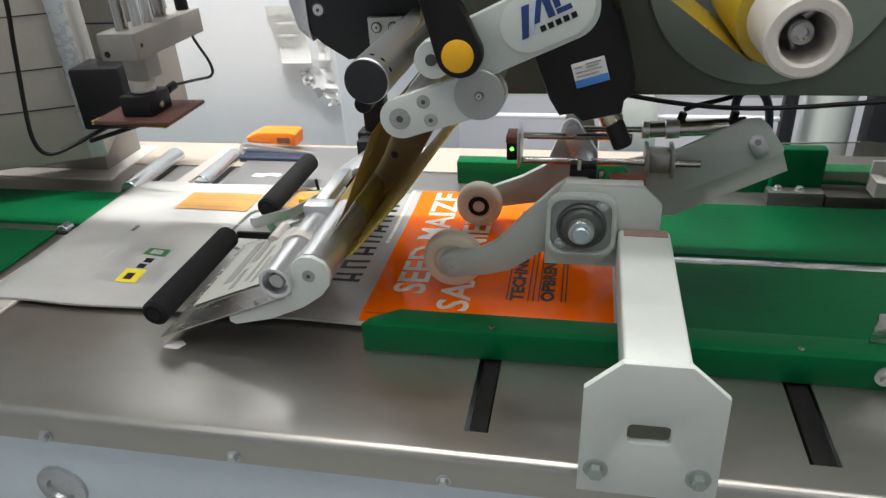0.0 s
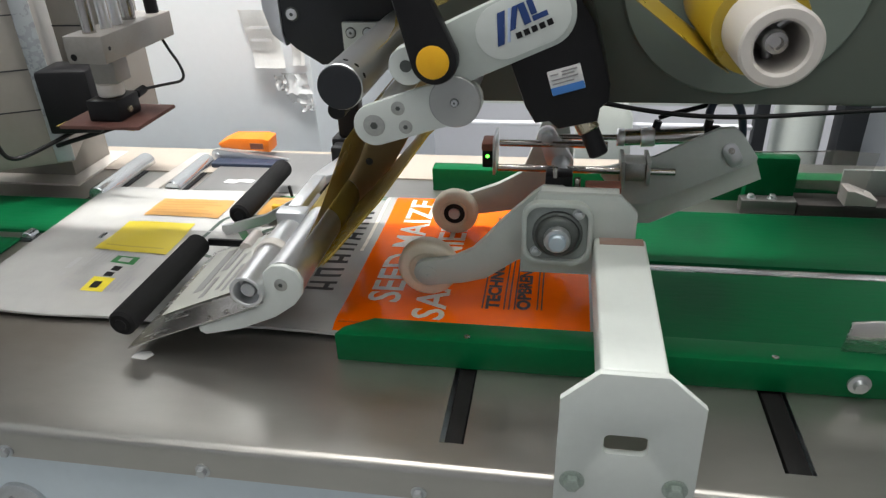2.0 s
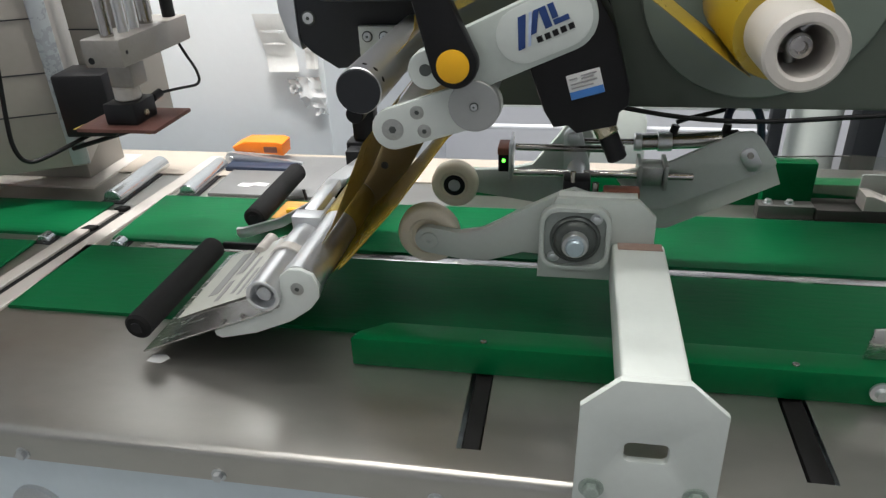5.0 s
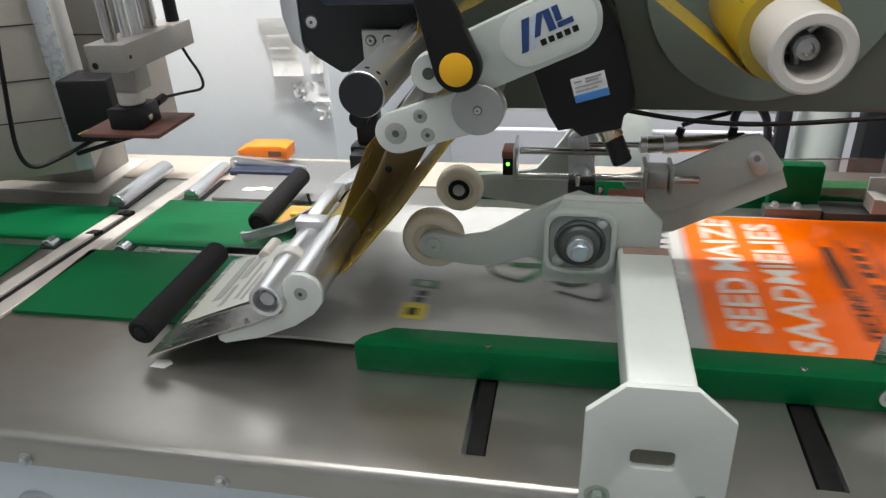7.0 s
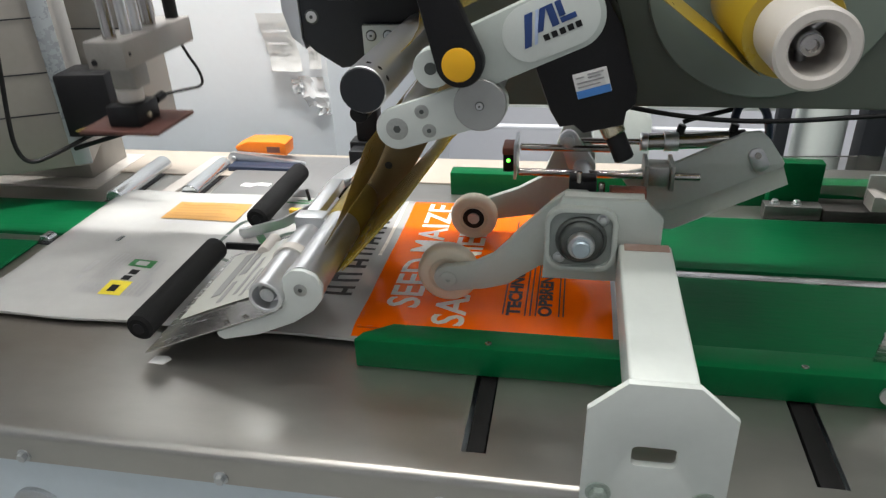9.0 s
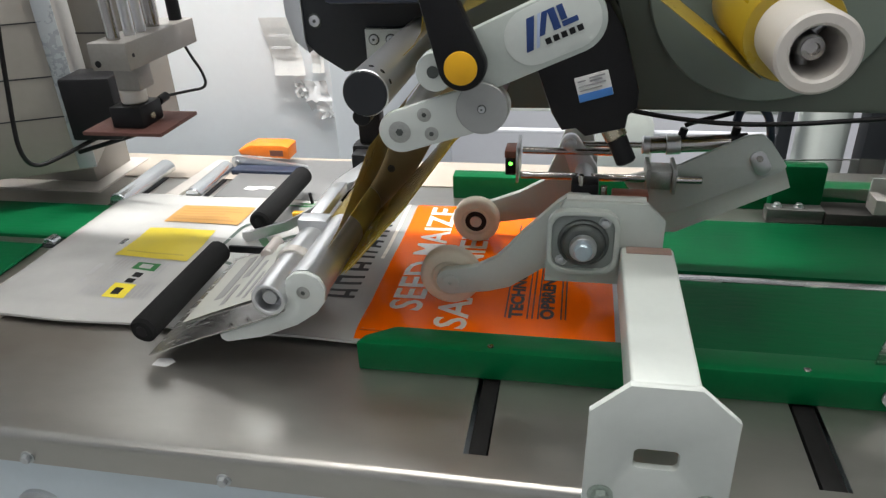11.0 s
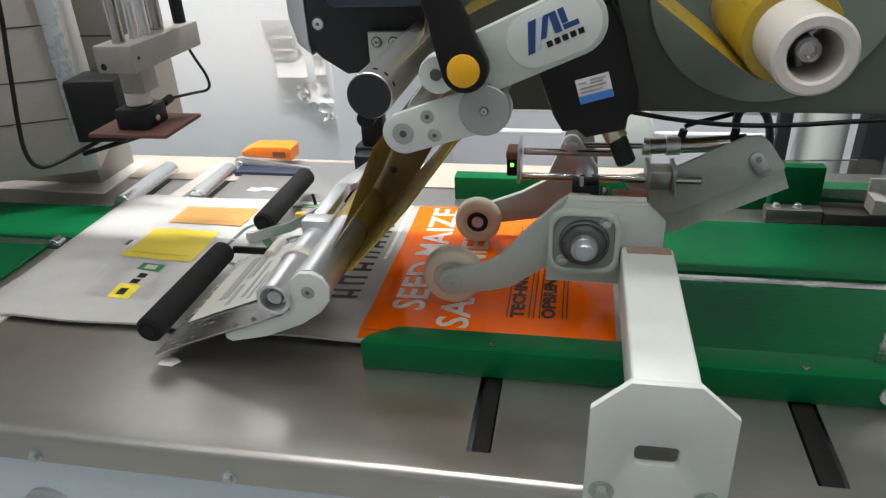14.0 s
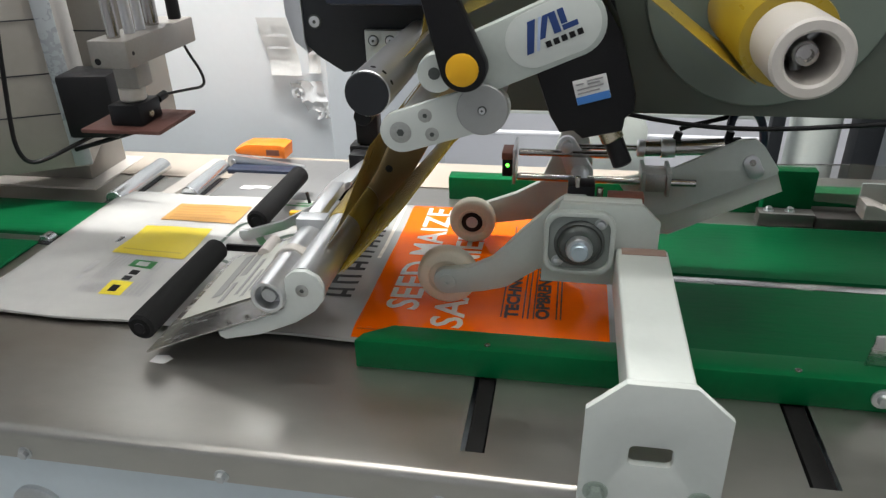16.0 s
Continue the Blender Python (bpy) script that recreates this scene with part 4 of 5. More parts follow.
    part("spindle_nut", turned((cx, -0.305, cz), (0, -1, 0), ((0, 0.0095), (0.006, 0.010), (0.007, 0.006), (0.002, 0.005), (0.002, 0)), 24), CHROME, t)
    for a in (40, 160, 280):
        w = Vector((math.cos(radians(a)), 0, math.sin(radians(a))))
        b = rod(Vector((cx, -0.268, cz)) + w * 0.011, Vector((cx, -0.268, cz)) + w * 0.0238, 0.0055, 12)
        part("spoke", b, ALU, t)
    part("outgoing_film", band(L([(0.2645, 1.271), (0.2525, 1.2785), (0.2375, 1.289), (0.162, 1.346), (0.022, 1.451)]), -0.243, -0.045), YELLOWFILM, t, "yellow film running off the reel")
    # drive motor
    c, s = math.cos(radians(16)), math.sin(radians(16))

    def R(pts, cx=0.094, cz=1.263):
        return L([(cx + c * x - s * z, cz + s * x + c * z) for x, z in pts])

    body = [(-0.052, -0.030), (-0.046, -0.052), (-0.030, -0.054), (-0.022, -0.066), (0.024, -0.068), (0.030, -0.054), (0.042, -0.048), (0.047, -0.03), (0.046, 0.040), (0.036, 0.075), (-0.010, 0.075), (-0.050, 0.045), (-0.056, 0.03)]
    part("drive_motor", cutplate(R(body), [], -0.21, -0.03, 0.004), BLACK, t, "black square drive motor")
    part("motor_flange", cutplate(R(rounded(0.005, 0.045, 0.02, 0.10, 0.012)), [], -0.10, -0.02, 0.003), DARKPLATE, t)
    part("motor_label", cutplate(R(rounded(-0.018, 0.020, -0.0245, 0.004, 0.001)), [], -0.2112, -0.2102, 0.0002), PAPER, t, "small white and blue rating label")
    part("label_band", cutplate(R([(-0.0178, -0.0243), (0.0198, -0.0243), (0.0198, -0.0155), (-0.0178, -0.0155)]), [], -0.2122, -0.2114, 0.0001), BLUEBAND, t)
    for i, (x0, x1, z) in enumerate(((-0.015, -0.006, -0.002), (-0.002, 0.016, -0.0005), (-0.002, 0.012, -0.004), (-0.015, 0.015, -0.008), (-0.015, 0.010, -0.0125))):
        part("label_print", cutplate(R([(x0, z), (x1, z), (x1, z + 0.0018), (x0, z + 0.0018)]), [], -0.2122, -0.2114, 0.0001), INKGREY, t)
    part("connector_nut", rod((0.118 - o.x, -0.19, 1.206 - o.z), (0.128 - o.x, -0.195, 1.188 - o.z), 0.0135, 20), NICKEL, t, "nickel cable gland")
    part("connector", rod((0.127 - o.x, -0.195, 1.190 - o.z), (0.141 - o.x, -0.20, 1.160 - o.z), 0.0118, 20, 0.002), BLACK, t)
    return t


BLUEBAND = mat("mid_blue_print", (0.05, 0.20, 0.55), 0.4, 0.0, 0.05, 12, 0.0)
NICKEL = mat("nickel", (0.55, 0.49, 0.36), 0.25, 0.95, 0.05, 20, 0.0)
print_unit()
cable("hanging_cable", [(0.12, 0.94, 1.172), (0.163, 0.94, 1.163), (0.226, 0.94, 1.153), (0.296, 0.94, 1.147), (0.378, 0.94, 1.149), (0.449, 0.94, 1.156), (0.56, 0.94, 1.164)], 0.0034, BLACK, None, "slack black cable hanging below the machine panel", "cable")


# ---- the stamping head ----
# Brown-stained aluminium, with the stamping head's shade also put into the colour.
CASTALU = mat("shade_darkened_aluminium", (0.28, 0.265, 0.245), 0.45, 0.5, 0.10, 20, 0.05, stain=(0.20, 0.15, 0.12), stain_amount=0.5)
STAMP = (-0.604, 0.928, 0.9185)


def stamper():
    t = thing("label_stamper", STAMP, "pneumatic label stamp with guide rods and a foam pad", "stamping head")
    part("pad", box(-0.070, 0.064, -0.050, 0.064, 0.0, 0.006, 0.001), PADBROWN, t, "flat red-brown foam pad")
    part("pad_holder", box(-0.028, 0.026, -0.032, 0.030, 0.006, 0.040, 0.004), BLACK, t, "black vacuum holder")
    part("holder_port", turned((0.027, -0.005, 0.02), (1, 0, 0), ((0, 0.0055), (0.003, 0.005), (0.003, 0.002), (0.001, 0)), 16), NICKEL, t)
    part("elbow", rod((0.02, 0.032, 0.032), (0.02, 0.056, 0.034), 0.007, 16), BLACK, t)
    part("spacer", rod((0, 0, 0.040), (0, 0, 0.062), 0.020, 28), COREWHITE, t, "white plastic spacer")
    part("stem", box(-0.012, 0.028, -0.02, 0.02, 0.062, 0.104, 0.003), CASTALU, t)
    part("yoke", box(-0.012, 0.050, -0.064, 0.135, 0.104, 0.144, 0.0025), CASTALU, t, "milled aluminium yoke block, its colour darkened for shade")
    part("yoke_port", turned((0.0, -0.0642, 0.114), (0, -1, 0), ((0, 0.005), (0.0005, 0.005), (0.0005, 0)), 12), BLACK, t)
    part("yoke_screw", turned((0.0502, -0.050, 0.124), (1, 0, 0), ((0, 0.003), (0.0005, 0.003), (0.0005, 0)), 12), BLACK, t)
    for x, y, r in ((0.018, -0.040, 0.0095), (0.022, -0.005, 0.008), (0.024, 0.022, 0.007), (0.020, 0.062, 0.0105)):
        part("guide_rod", rod((x, y, 0.142), (x, y, 0.62), r), CHROME if r > 0.009 else ALU, t)
    part("air_hose", rod((0.030, 0.115, 0.143), (0.022, 0.125, 0.62), 0.0105, 16), BLACK, t, "thick black air hose")
    part("hose_ferrule", rod((0.0285, 0.117, 0.235), (0.0275, 0.118, 0.29), 0.0125, 16), ALU, t)
    cable("thin_hose", ((0.035, 0.115, 0.106), (0.040, 0.12, 0.085), (0.056, 0.122, 0.056), (0.060, 0.12, 0.030), (0.035, 0.10, 0.030), (0.022, 0.056, 0.034)), 0.0024, BLACK, t)
    return t


STAMPER = stamper()


def stamper_frame():
    t = thing("stamper_cabinet", (-0.86, 1.12, Z), "beige painted cabinet of the stamping machine beside the conveyor", "machine cabinet")
    m = pose(0, 0, 0, 0, 0, 26)
    part("cabinet_body", box(-0.36, 0.0, 0.0, 0.16, 0.075, 0.56, 0.004), CABINET, t, "", m)
    for z in (0.185, 0.262, 0.36):
        part("panel_seam", box(-0.355, -0.03, -0.0015, 0.001, z, z + 0.0022), DARKPLATE, t, "", m)
    part("edge_profile", box(-0.030, 0.003, -0.006, -0.0015, 0.08, 0.555, 0.002), EDGEPAINT, t, "pale blue edge profile", m)
    part("base_plate", box(-0.55, -0.045, 0.045, 0.24, 0.0, 0.005, 0.0008), DULL, t, "grey base plate")
    part("foot_rail", box(-0.50, -0.08, 0.09, 0.22, 0.005, 0.09, 0.002), CABINET, t)
    # Unseen beam on a post, added to shade the near half of the bag.
    part("shade_beam", box(-0.55, 0.72, -0.190, -0.090, 0.60, 1.36, 0.006), CABINET, t, "unseen beige beam added over the conveyor to shade the bag")
    part("shade_beam_post", box(-0.52, -0.40, -0.088, 0.20, 0.005, 1.25, 0.004), CABINET, t)
    part("sensor_box", box(0.002, 0.100, -0.055, 0.03, 0.150, 0.268, 0.006), BLACK, t, "black label sensor box", pose(0, 0, 0, 0, 0, 8))
    part("side_panel", box(0.004, 0.118, 0.040, 0.150, 0.135, 0.56, 0.004), CABINET, t, "beige side panel behind the sensor")
    part("panel_seam", box(0.006, 0.116, 0.0385, 0.041, 0.330, 0.3325), DARKPLATE, t)
    part("panel_seam", box(0.006, 0.116, 0.0385, 0.041, 0.415, 0.4175), DARKPLATE, t)
    part("stay_rod", rod((-0.012, -0.020, 0.116), (0.150, -0.020, 0.164), 0.0045, 14), BLACK, t, "thin black stay rod")
    cable("cable", [(0.0, -0.125, 0.44), (-0.008, -0.12, 0.395), (-0.021, -0.12, 0.34), (-0.034, -0.12, 0.271), (-0.046, -0.12, 0.21), (-0.054, -0.12, 0.15), (-0.052, -0.10, 0.112), (-0.019, -0.06, 0.122), (0.018, -0.02, 0.139), (0.065, 0.02, 0.157), (0.12, 0.05, 0.18)], 0.0042, BLACK, t, "black cable looping to the head")
    return t


EDGEPAINT = mat("grey_blue_edge_paint", (0.36, 0.39, 0.41), 0.3, 0.2, 0.05, 10, 0.03)
DULL = mat("dull_grey_sheet", (0.60, 0.56, 0.52), 0.45, 0.15, 0.06, 10, 0.05)
stamper_frame()


# ---- behind the machine ----
def orange_cutter():
    t = thing("orange_tape_holder", (-0.60, 1.33, Z + 0.0), "orange plastic holder on a grey metal lever", "tool holder")
    body = [(-0.055, 0.030), (0.058, 0.022), (0.060, 0.050), (0.045, 0.054), (-0.03, 0.053), (-0.06, 0.040)]
    part("holder_body", prism(body, 0.0, 0.05, 0.003), ORANGEPAINT, t)
    part("holder_notch", box(0.016, 0.046, -0.0015, 0.0, 0.030, 0.043), BRASSRED, t)
    part("lever", prism(capsule((-0.060, 0.017), (0.10, 0.007), 0.015, 0.005), -0.012, -0.003, 0.001), ALU, t, "grey metal lever")
    part("lever_pin", turned((-0.060, -0.012, 0.017), (0, -1, 0), ((0, 0.006), (0.003, 0.005), (0.003, 0)), 14), ZINC, t)
    part("cloth_rest", box(-0.06, 0.10, -0.05, -0.014, 0.0, 0.014, 0.004), DARKBLUE, t, "dark blue base")
    return t


orange_cutter()


def wall_paper(x, z, w, h, lean, curl, label):
    t = thing("taped_paper", (x, 1.597, z), label, "paper", "papers taped to the wall")
    b = bmesh.new()
    n = 8
    rows = []
    for j in range(n + 1):
        v = j / n
        out = 0.002 + curl * max(0, 0.35 - v) ** 2 * 4
        rows.append([b.verts.new((w * (i / 4 - 0.5) + lean * (v - 0.5), -out - 0.004 * math.sin(3 * i), h * v)) for i in range(5)])
    for j in range(n):
        for i in range(4):
            b.faces.new((rows[j][i], rows[j][i + 1], rows[j + 1][i + 1], rows[j + 1][i]))
    bmesh.ops.solidify(b, geom=list(b.faces), thickness=0.0006)
    part("sheet", b, PAPER, t)
    for k in (1, 3):
        part("print_line", box(-w * 0.36, w * 0.3, -0.010, -0.0095, h * (0.35 + 0.11 * k), h * (0.35 + 0.11 * k) + 0.006), INKPALE, t)
    return t


INKPALE = mat("faint_print", (0.68, 0.69, 0.70), 0.7, 0.0, 0.05, 30, 0.0)
wall_paper(-0.632, 1.045, 0.078, 0.135, -0.030, 0.035, "curling printed sheet taped to the wall")
wall_paper(-0.548, 1.05, 0.03, 0.10, -0.004, 0.02, "narrow printed slip taped to the wall")


def foil_scrap(x, z, w, h, seed):
    t = thing("tape_scrap", (x, 1.596, z), "crumpled clear tape stuck to the wall", "tape", "tape scraps on the wall")
    rnd = random.Random(seed)
    b = bmesh.new()
    rows = [[b.verts.new((w * (i / 5 - 0.5) + 0.25 * w * (j / 6) + rnd.uniform(-.12, .12) * w, -rnd.uniform(0.001, 0.016), h * (1 - j / 6) + rnd.uniform(-.05, .05) * h)) for i in range(6)] for j in range(7)]
    for j in range(6):
        for i in range(5):
            b.faces.new((rows[j][i], rows[j][i + 1], rows[j + 1][i + 1], rows[j + 1][i]))
    part("foil", b, PLASTICFOIL, t)
    return t


foil_scrap(-0.565, 0.955, 0.06, 0.075, 4)
foil_scrap(-0.600, 0.985, 0.03, 0.04, 7)
foil_scrap(-0.542, 0.935, 0.03, 0.05, 9)


def rear_frame():
    t = thing("rear_machine_frame", (0.6, 1.78, 0), "dark posts and pale rails of a machine behind", "machine frame")
    part("dark_post", box(-0.02, 0.012, -0.01, 0.02, 0, 2.2, 0.002), DARKPLATE, t)
    part("dark_post", box(0.185, 0.245, -0.01, 0.05, 0, 2.2, 0.002), DARKPLATE, t)
    part("white_drum", rod((0.105, 0.06, 0.3), (0.105, 0.06, 1.6), 0.062, 32), WHITE, t, "upright white drum")
    part("pale_panel", box(0.25, 1.4, 0.04, 0.06, 0.3, 2.0, 0.003), WALLGREY, t)
    part("rail", box(-0.75, -0.02, 0.02, 0.06, 0.895, 0.915, 0.003), WHITE, t, "white horizontal rail")
    part("rail", box(-0.75, -0.02, 0.0, 0.02, 0.84, 0.850, 0.002), WALLGREY, t)
    part("white_box", prism([(-0.47, 0.78), (-0.33, 0.78), (-0.33, 0.90), (-0.36, 0.945), (-0.47, 0.945)], -0.1, 0.0, 0.004), WHITE, t, "white sheet-metal box")
    part("box_post", box(-0.44, -0.40, -0.06, -0.02, 0, 0.78, 0.003), WHITE, t)
    return t


rear_frame()

scrap = part("paper_scrap", prism([(-0.014, -0.008), (0.008, -0.010), (0.015, 0.002), (0.006, 0.009), (-0.012, 0.007)], 0, 0.0008), PAPER, None, "", pose(-0.452, 0.632, Z + 0.0005, -90, 0, 0))
tagged(scrap, "small torn white paper scrap on the steel", "paper scrap", "paper scraps")
torn = part("paper_scrap", prism([(-0.030, -0.010), (-0.006, -0.014), (0.004, -0.004), (0.030, -0.008), (0.034, 0.006), (0.010, 0.010), (-0.008, 0.004), (-0.026, 0.006)], 0, 0.0008), PAPER, None, "", pose(-0.562, 1.205, Z + 0.0075, -90, 0, 0))
tagged(torn, "torn white label scrap on the slide plate", "paper scrap", "paper scraps")


# ---- bags and labels ----
BAG_Z = Z + 0.0068


def swell(x, y):
    """The height of the bag's upper side over its place on the belt."""
    e = min(1, max(0, min(y - 0.698, 1.145 - y) / 0.02)) * min(1, max(0, min(x + 0.822, 0.160 - x) / 0.02))
    w = 0.0020 * math.sin(9 * x + 3 * y) + 0.0016 * math.sin(23 * x - 11 * y + 1) + 0.0012 * math.sin(31 * y + 8 * x) + 0.0005 * math.sin(57 * x + 38 * y) + 0.0004 * math.sin(71 * y - 44 * x + 2)
    return 0.0035 + e * (0.0040 + w)


def drape(b, lift):
    for v in b.verts:
        v.co.z = swell(v.co.x, v.co.y) + lift
    return b


def sheet(x0, x1, y0, y1, lift, nx=0, ny=0):
    b = bmesh.new()
    nx = nx or max(1, round((x1 - x0) / 0.012))
    ny = ny or max(1, round((y1 - y0) / 0.012))
    g = [[b.verts.new((x0 + (x1 - x0) * i / nx, y0 + (y1 - y0) * j / ny, 0)) for i in range(nx + 1)] for j in range(ny + 1)]
    for j in range(ny):
        for i in range(nx):
            b.faces.new((g[j][i], g[j][i + 1], g[j + 1][i + 1], g[j + 1][i]))
    return drape(b, lift)


def ribbon(points, w, lift, closed=True):
    """A line of even width through points on the bag."""
    b = bmesh.new()
    n = len(points)
    a, c = [], []
    for i, p in enumerate(points):
        q = Vector(points[(i + 1) % n]) - Vector(points[i - 1]) if closed or 0 < i < n - 1 else Vector(points[min(i + 1, n - 1)]) - Vector(points[max(i - 1, 0)])
        q = q.normalized()
        s = Vector((-q.y, q.x)) * w / 2
        a.append(b.verts.new((p[0] + s.x, p[1] + s.y, 0)))
        c.append(b.verts.new((p[0] - s.x, p[1] - s.y, 0)))
    for i in range(n if closed else n - 1):
        j = (i + 1) % n
        b.faces.new((a[i], a[j], c[j], c[i]))
    return drape(b, lift)


def words(text, x, y0, y1, height, lift, material, parent):
    """Words that read away from the viewer, their feet at x, a part for each letter."""
    b = lettering(text, height / 0.70, 1.0, 0.0012)
    w = max(v.co.x for v in b.verts)
    k = (y1 - y0) / w
    for v in b.verts:
        v.co = (x - v.co.y, y0 + v.co.x * k, 0)
    bmesh.ops.triangulate(b, faces=b.faces)
    bmesh.ops.subdivide_edges(b, edges=[e for e in b.edges if e.calc_length() > 0.012], cuts=2)
    drape(b, lift)
    b.verts.index_update()
    left = set(b.verts)
    while left:
        todo, island = [left.pop()], set()
        while todo:
            v = todo.pop()
            island.add(v)
            for e in v.link_edges:
                o = e.other_vert(v)
                if o in left:
                    left.discard(o)
                    todo.append(o)
        c = bmesh.new()
        at = {v: c.verts.new(v.co) for v in island}
        for f in {f for v in island for f in v.link_faces}:
            c.faces.new([at[v] for v in f.verts])
        part("letter", c, material, parent)
    b.free()


def round_loop(corners, r, n=6):
    out = []
    k = len(corners)
    for i in range(k):
        p = Vector(corners[i])
        a = (Vector(corners[i - 1]) - p).normalized() * r
        c = (Vector(corners[(i + 1) % k]) - p).normalized() * r
        for j in range(n + 1):
            u = j / n
            out.append(tuple(p + a * (1 - u) ** 2 + c * u ** 2))
    return out


def seed_bag():
    t = thing("seed_bag", (0, 0, BAG_Z), "flat printed white and orange plastic seed bag", "bag", "seed bags")
    b = bmesh.new()
    nx, ny = 76, 36
    top = [[b.verts.new((-0.822 + 0.980 * i / nx, 0.6985 + 0.4485 * j / ny + 0.002 * math.sin(i * 0.35), 0)) for i in range(nx + 1)] for j in range(ny + 1)]
    for j in range(ny):
        for i in range(nx):
            b.faces.new((top[j][i], top[j][i + 1], top[j + 1][i + 1], top[j + 1][i]))
    drape(b, 0)
    rim = [e for e in b.edges if len(e.link_faces) == 1]
    made = bmesh.ops.extrude_edge_only(b, edges=rim)["geom"]
    for v in made:
        if isinstance(v, bmesh.types.BMVert):
            v.co.z = 0.0
    part("bag_body", b, BAGWHITE, t, "glossy white plastic")
    part("orange_panel", sheet(-0.205, 0.146, 0.7015, 1.144, 0.0005), BAGORANGE, t, "glossy orange print")
    words("SEED MAIZE", -0.127, 0.770, 1.120, 0.047, 0.0010, INKWHITE, t)
    words("SAADMIELIES", -0.057, 0.735, 1.106, 0.045, 0.0010, INKWHITE, t)
    words("TECHNO", 0.018, 0.775, 0.900, 0.018, 0.0010, INKBROWN, t)
    part("print_bar", sheet(0.001, 0.017, 0.905, 1.03, 0.0010), INKBROWN, t)
    words("OPBRENGS", 0.062, 0.775, 0.925, 0.018, 0.0010, INKBROWN, t)
    for y in (0.945, 0.97, 0.995, 1.02):
        part("print_bar", sheet(0.045, 0.061, y, y + 0.016, 0.0010), INKBROWN, t)
    part("orange_tag", sheet(0.121, 0.138, 0.888, 0.906, 0.0012), TAGORANGE, t, "small pale orange tag")
    # The fold's shade is put into a flat strip of darker orange.
    part("fold_shade", sheet(-0.200, 0.145, 0.7150, 0.7172, 0.0009), FOLDORANGE, t, "dark orange strip painted for the shaded fold along the edge")
    for x in (-0.006, 0.025, 0.032, 0.040, 0.072, 0.078):
        part("print_line", sheet(x, x + 0.002, 0.775, 1.06, 0.0010), INKBROWN, t)
    # the maker's name and mark, as plain strokes
    for k in range(7):
        y = 0.800 + 0.0395 * k
        part("name_stroke", sheet(-0.278, -0.234, y, y + 0.0075, 0.0008, 6, 1), INKBLACK, t)
        part("name_stroke", sheet(-0.278, -0.234, y + 0.0185, y + 0.0255, 0.0008, 6, 1), INKBLACK, t)
        part("name_stroke", sheet(-0.278 if k % 2 else -0.252, -0.270 if k % 2 else -0.244, y + 0.0075, y + 0.0185, 0.0008, 1, 2), INKBLACK, t)
    loop = round_loop([(-0.520, 0.905), (-0.335, 0.825), (-0.335, 1.025), (-0.505, 1.040)], 0.035)
    part("mark_outline", ribbon(loop, 0.0075, 0.0008), INKDARKGREEN, t)
    for cy in (0.900, 0.962):
        part("mark_ring", ribbon([(-0.385 + 0.030 * math.cos(a * math.pi / 12), cy + 0.026 * math.sin(a * math.pi / 12)) for a in range(24)], 0.010, 0.0008), INKDARKGREEN, t)
    for p in (((-0.415, 0.931), (-0.45, 0.931), (-0.482, 0.931)), ((-0.415, 0.931), (-0.44, 0.955), (-0.462, 0.985)), ((-0.415, 0.931), (-0.44, 0.907), (-0.462, 0.88)), ((-0.41, 0.931), (-0.385, 0.931), (-0.36, 0.931))):
        part("mark_leaf", ribbon(p, 0.014, 0.0009, False), INKGREEN, t)
    part("green_line", sheet(-0.46, -0.225, 1.112, 1.117, 0.0008), INKGREEN, t)
    part("green_line", sheet(-0.44, -0.225, 1.122, 1.126, 0.0008), INKGREEN, t)
    part("cream_line", sheet(-0.224, -0.218, 0.92, 1.13, 0.0008), INKWHITE, t)
    # small print
    rnd = random.Random(5)
    for k in range(13):
        x = -0.664 + 0.0072 * k
        y0 = 0.792 + rnd.uniform(0, .006)
        if -0.63 < x + 0.0018 < -0.588:
            part("print_line", sheet(x, x + 0.0042, 0.865, 0.880 + rnd.uniform(0, .008), 0.0008), INKLIGHT, t)
        else:
            part("print_line", sheet(x, x + 0.0042, y0, 0.868 + rnd.uniform(0, .012), 0.0008), INKLIGHT, t)
    for k in range(5):
        x = -0.668 + 0.0078 * k
        part("print_line", sheet(x, x + 0.0046, 0.757 + rnd.uniform(0, .004), 0.784 + rnd.uniform(0, .004), 0.0008), INKLIGHT, t)
    for k in range(4):
        x = -0.586 + 0.0078 * k
        part("print_line", sheet(x, x + 0.0046, 0.757 + rnd.uniform(0, .004), 0.800 + rnd.uniform(0, .02), 0.0008), INKLIGHT, t)
    part("print_bar", sheet(-0.690, -0.680, 0.812, 0.850, 0.0008), INKGREY, t)
    part("print_bar", sheet(-0.690, -0.679, 0.790, 0.802, 0.0008), INKGREY, t)
    for x0, x1, y0, y1, mt, up in ((-0.627, -0.590, 0.757, 0.796, INKYELLOW, .0008), (-0.617, -0.603, 0.765, 0.783, INKBLACK, .0012), (-0.614, -0.600, 0.799, 0.812, INKBLACK, .0010), (-0.612, -0.598, 0.817, 0.831, INKBLACK, .0010), (-0.626, -0.586, 0.840, 0.864, INKGREEN, .0008), (-0.616, -0.596, 0.845, 0.859, INKLIGHT, .0012)):
        part("print_patch", sheet(x0, x1, y0, y1, up), mt, t)
    part("print_line", sheet(-0.709, -0.705, 0.925, 0.937, 0.0008), INKGREY, t)
    box_line = [(-0.545, 0.935), (-0.470, 0.935), (-0.470, 0.968), (-0.545, 0.968)]
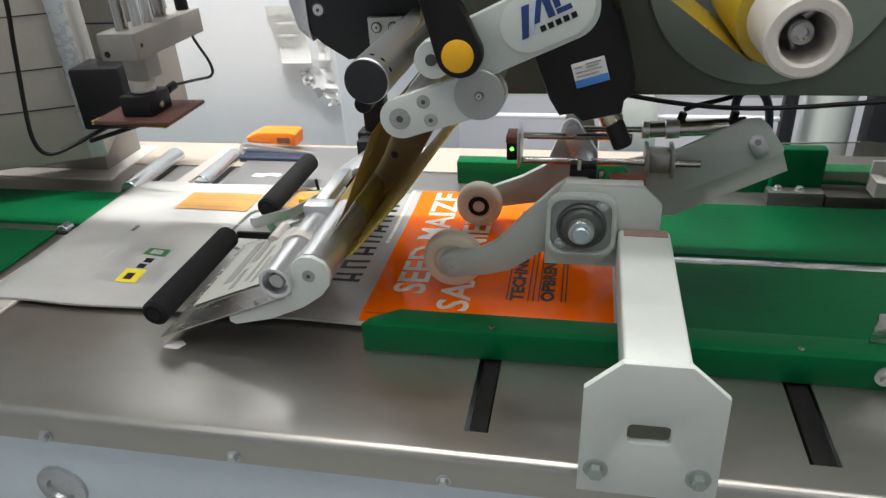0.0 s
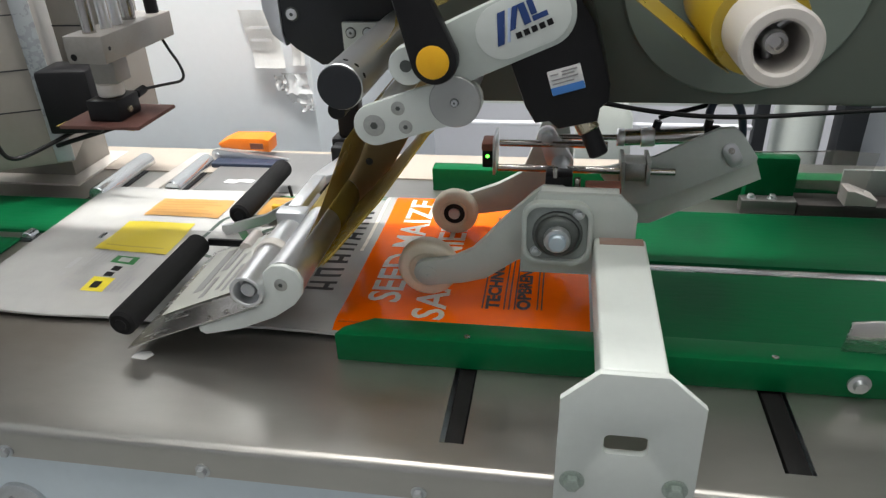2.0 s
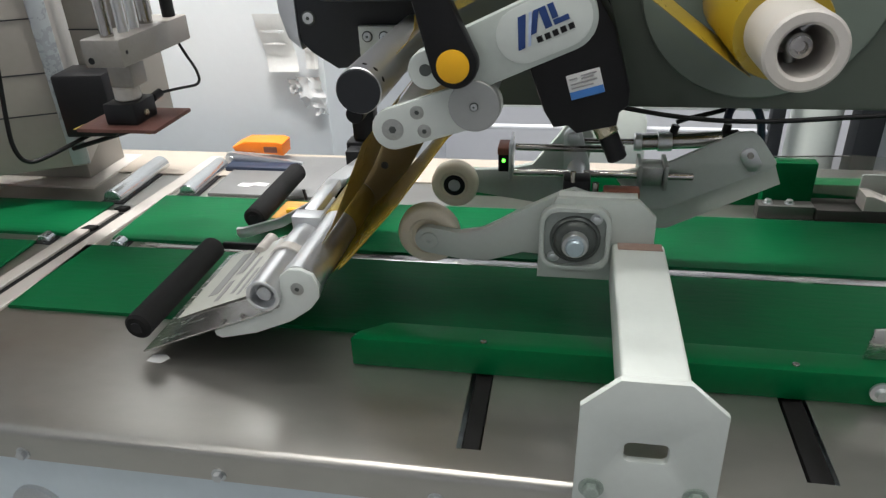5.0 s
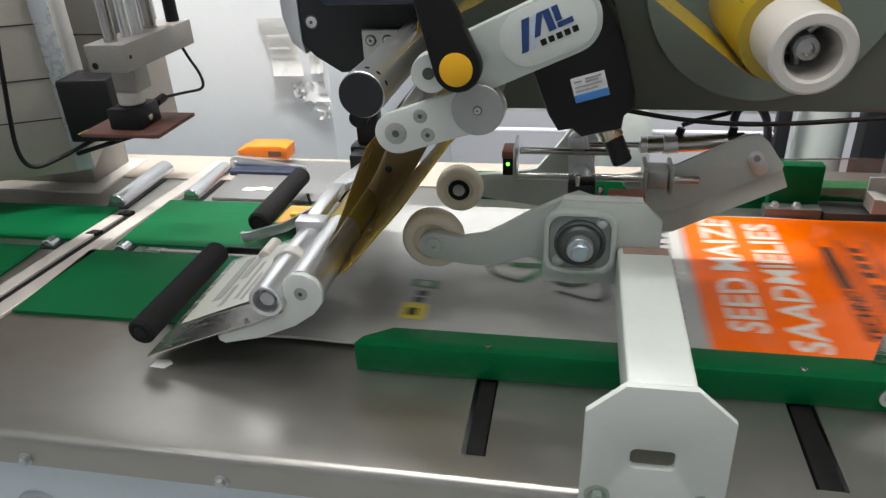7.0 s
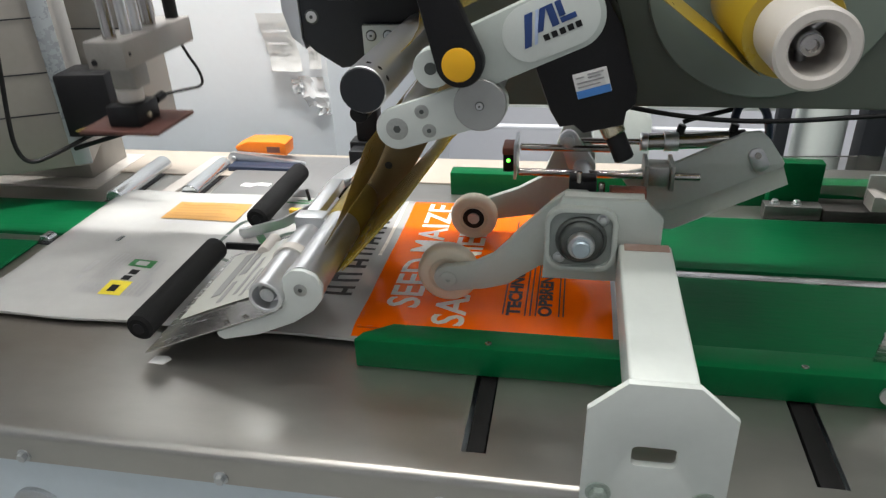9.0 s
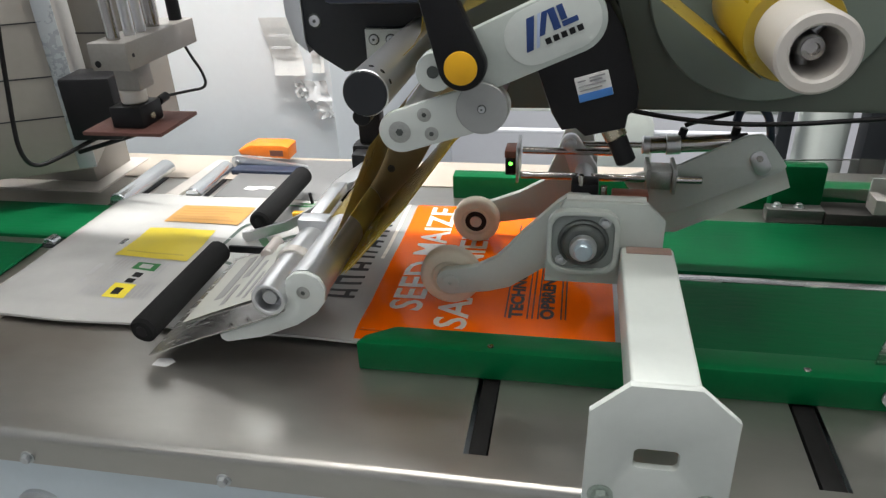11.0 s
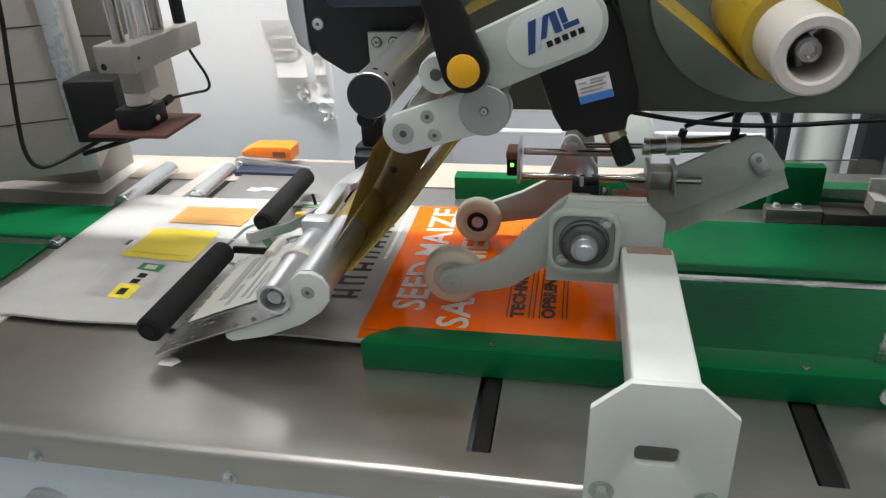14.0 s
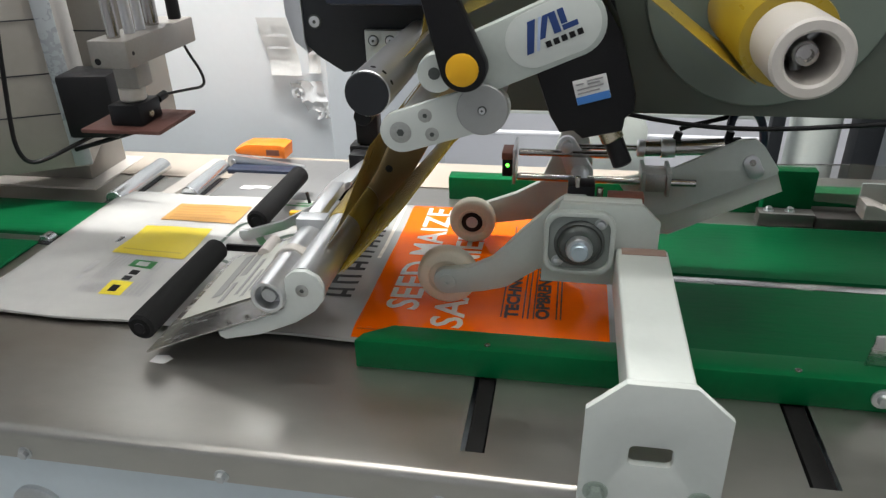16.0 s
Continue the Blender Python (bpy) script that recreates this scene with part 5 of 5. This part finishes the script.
    part("print_frame", ribbon([p for a, c in zip(box_line, box_line[1:] + box_line[:1]) for p in ((a[0] * .98 + c[0] * .02, a[1] * .98 + c[1] * .02), (a[0] * .5 + c[0] * .5, a[1] * .5 + c[1] * .5))], 0.003, 0.0008), INKGREY, t)
    return t


TAGORANGE = mat("pale_orange_ink", (0.95, 0.30, 0.02), 0.3, 0.0, 0.03, 10, 0.0)
FOLDORANGE = mat("orange_fold_shade", (0.60, 0.07, 0.001), 0.3, 0.0, 0.05, 10, 0.0)
INKDARKGREEN = mat("dark_green_grey_ink", (0.035, 0.06, 0.045), 0.35, 0.0, 0.1, 10, 0.0)
BAG_ONE = seed_bag()
BAG_TWO = copy_thing(BAG_ONE, pose(1.8, 0, BAG_Z))


def flat_label(name, x0, x1, y0, y1, material, label, bars):
    """A label whose pose is the bag's own, so that it lies on the bag at the same pose."""
    t = thing(name, (0, 0, BAG_Z), label, "label", name.replace("_", " ") + "s")
    part("label_sheet", sheet(x0, x1, y0, y1, 0.0016), material, t)
    for k in range(bars):
        y = y0 + (y1 - y0) * (0.14 + 0.80 * k / bars)
        part("print_line", sheet(x0 + 0.012, x0 + (x1 - x0) * (0.9 - 0.1 * (k % 3)), y, y + 0.004, 0.0021), LABELPRINT if material is LABELAMBER else INKOLIVE, t)
    return t


INKOLIVE = mat("olive_print", (0.42, 0.34, 0.05), 0.4, 0.0, 0.05, 12, 0.0)
YELLOW_ONE = flat_label("yellow_label", -0.681, -0.550, 0.880, 0.990, LABELYELLOW, "plain yellow adhesive label on the bag", 1)
YELLOW_TWO = copy_thing(YELLOW_ONE, pose(0, 0, BAG_Z + 0.22))
AMBER_ONE = flat_label("amber_label", -0.668, -0.520, 1.016, 1.096, LABELAMBER, "amber printed adhesive label on the bag", 5)
AMBER_TWO = copy_thing(AMBER_ONE, pose(0.3, 0, BAG_Z + 0.05))


# ---- what moves ----
def motions():
    one = [(0, 0), (2.95, 0), (3.1, -.035), (3.2, -.098), (3.3, -.155), (3.4, -.215), (3.5, -.292), (3.6, -.340), (3.8, -.48), (4.0, -.592), (4.2, -.70), (4.6, -.96), (5.2, -1.40), (5.6, -1.55), (16, -1.55)]
    two = [(0, 1.8), (4.9, 1.8), (5.1, 1.74), (5.4, 1.53), (6.3, .93), (6.4, .86), (6.5, .795), (6.6, .73), (6.8, .60), (7.0, .475), (7.2, .36), (7.3, .305), (7.4, .268), (7.5, .22), (7.6, .155), (7.7, .10), (7.8, .015), (7.9, 0), (16, 0)]
    walk(BAG_ONE, [(t, pose(x, 0, BAG_Z)) for t, x in one])
    walk(BAG_TWO, [(t, pose(x, 0, BAG_Z)) for t, x in two])
    walk(AMBER_ONE, [(t, pose(x, 0, BAG_Z)) for t, x in one])
    # the second amber label waits under the applicator and joins the bag there
    joins = [(0, pose(0.235, -0.02, BAG_Z + 0.02)), (7.45, pose(0.235, -0.02, BAG_Z + 0.02)), (7.5, pose(.22, 0, BAG_Z + 0.001))]
    walk(AMBER_TWO, joins + [(t, pose(x, 0, BAG_Z)) for t, x in two if t > 7.55])
    low, up = 0.0, 0.2125
    first = [(0, up), (.1, up - .012), (.2, up - .06), (.3, up - .135), (.4, up - .195), (.5, low), (.7, low + .003), (.8, .045), (.9, .082), (1.0, .128), (1.1, .168), (1.2, .205), (1.3, up)]
    second = [(t + 8.95, z) for t, z in first]
    down = first + second + [(16, up)]
    walk(STAMPER, [(t, pose(STAMP[0], STAMP[1], STAMP[2] + z)) for t, z in down])
    # each yellow label rides on the pad until it is pressed on
    ride = [(t, pose(0, 0, BAG_Z + z)) for t, z in first if t <= .5]
    walk(YELLOW_ONE, ride + [(t, pose(x, 0, BAG_Z)) for t, x in one if t > 1])
    stored = [(t, pose(0, 0, BAG_Z + z + 0.004)) for t, z in first]
    ride = [(t + 8.95, pose(0, 0, BAG_Z + z + (0.004 if t < .45 else 0))) for t, z in first if t <= .5]
    walk(YELLOW_TWO, stored + ride + [(16, pose(0, 0, BAG_Z))])
    lift = [(0, 0), (4.4, 0), (4.8, 18), (7.0, 17.5), (7.1, 12), (7.2, 2), (7.25, 0), (16, 0)]
    walk(PRESS_ARM, [(t, pose(*PIVOT, 0, a, 0)) for t, a in lift])


motions()
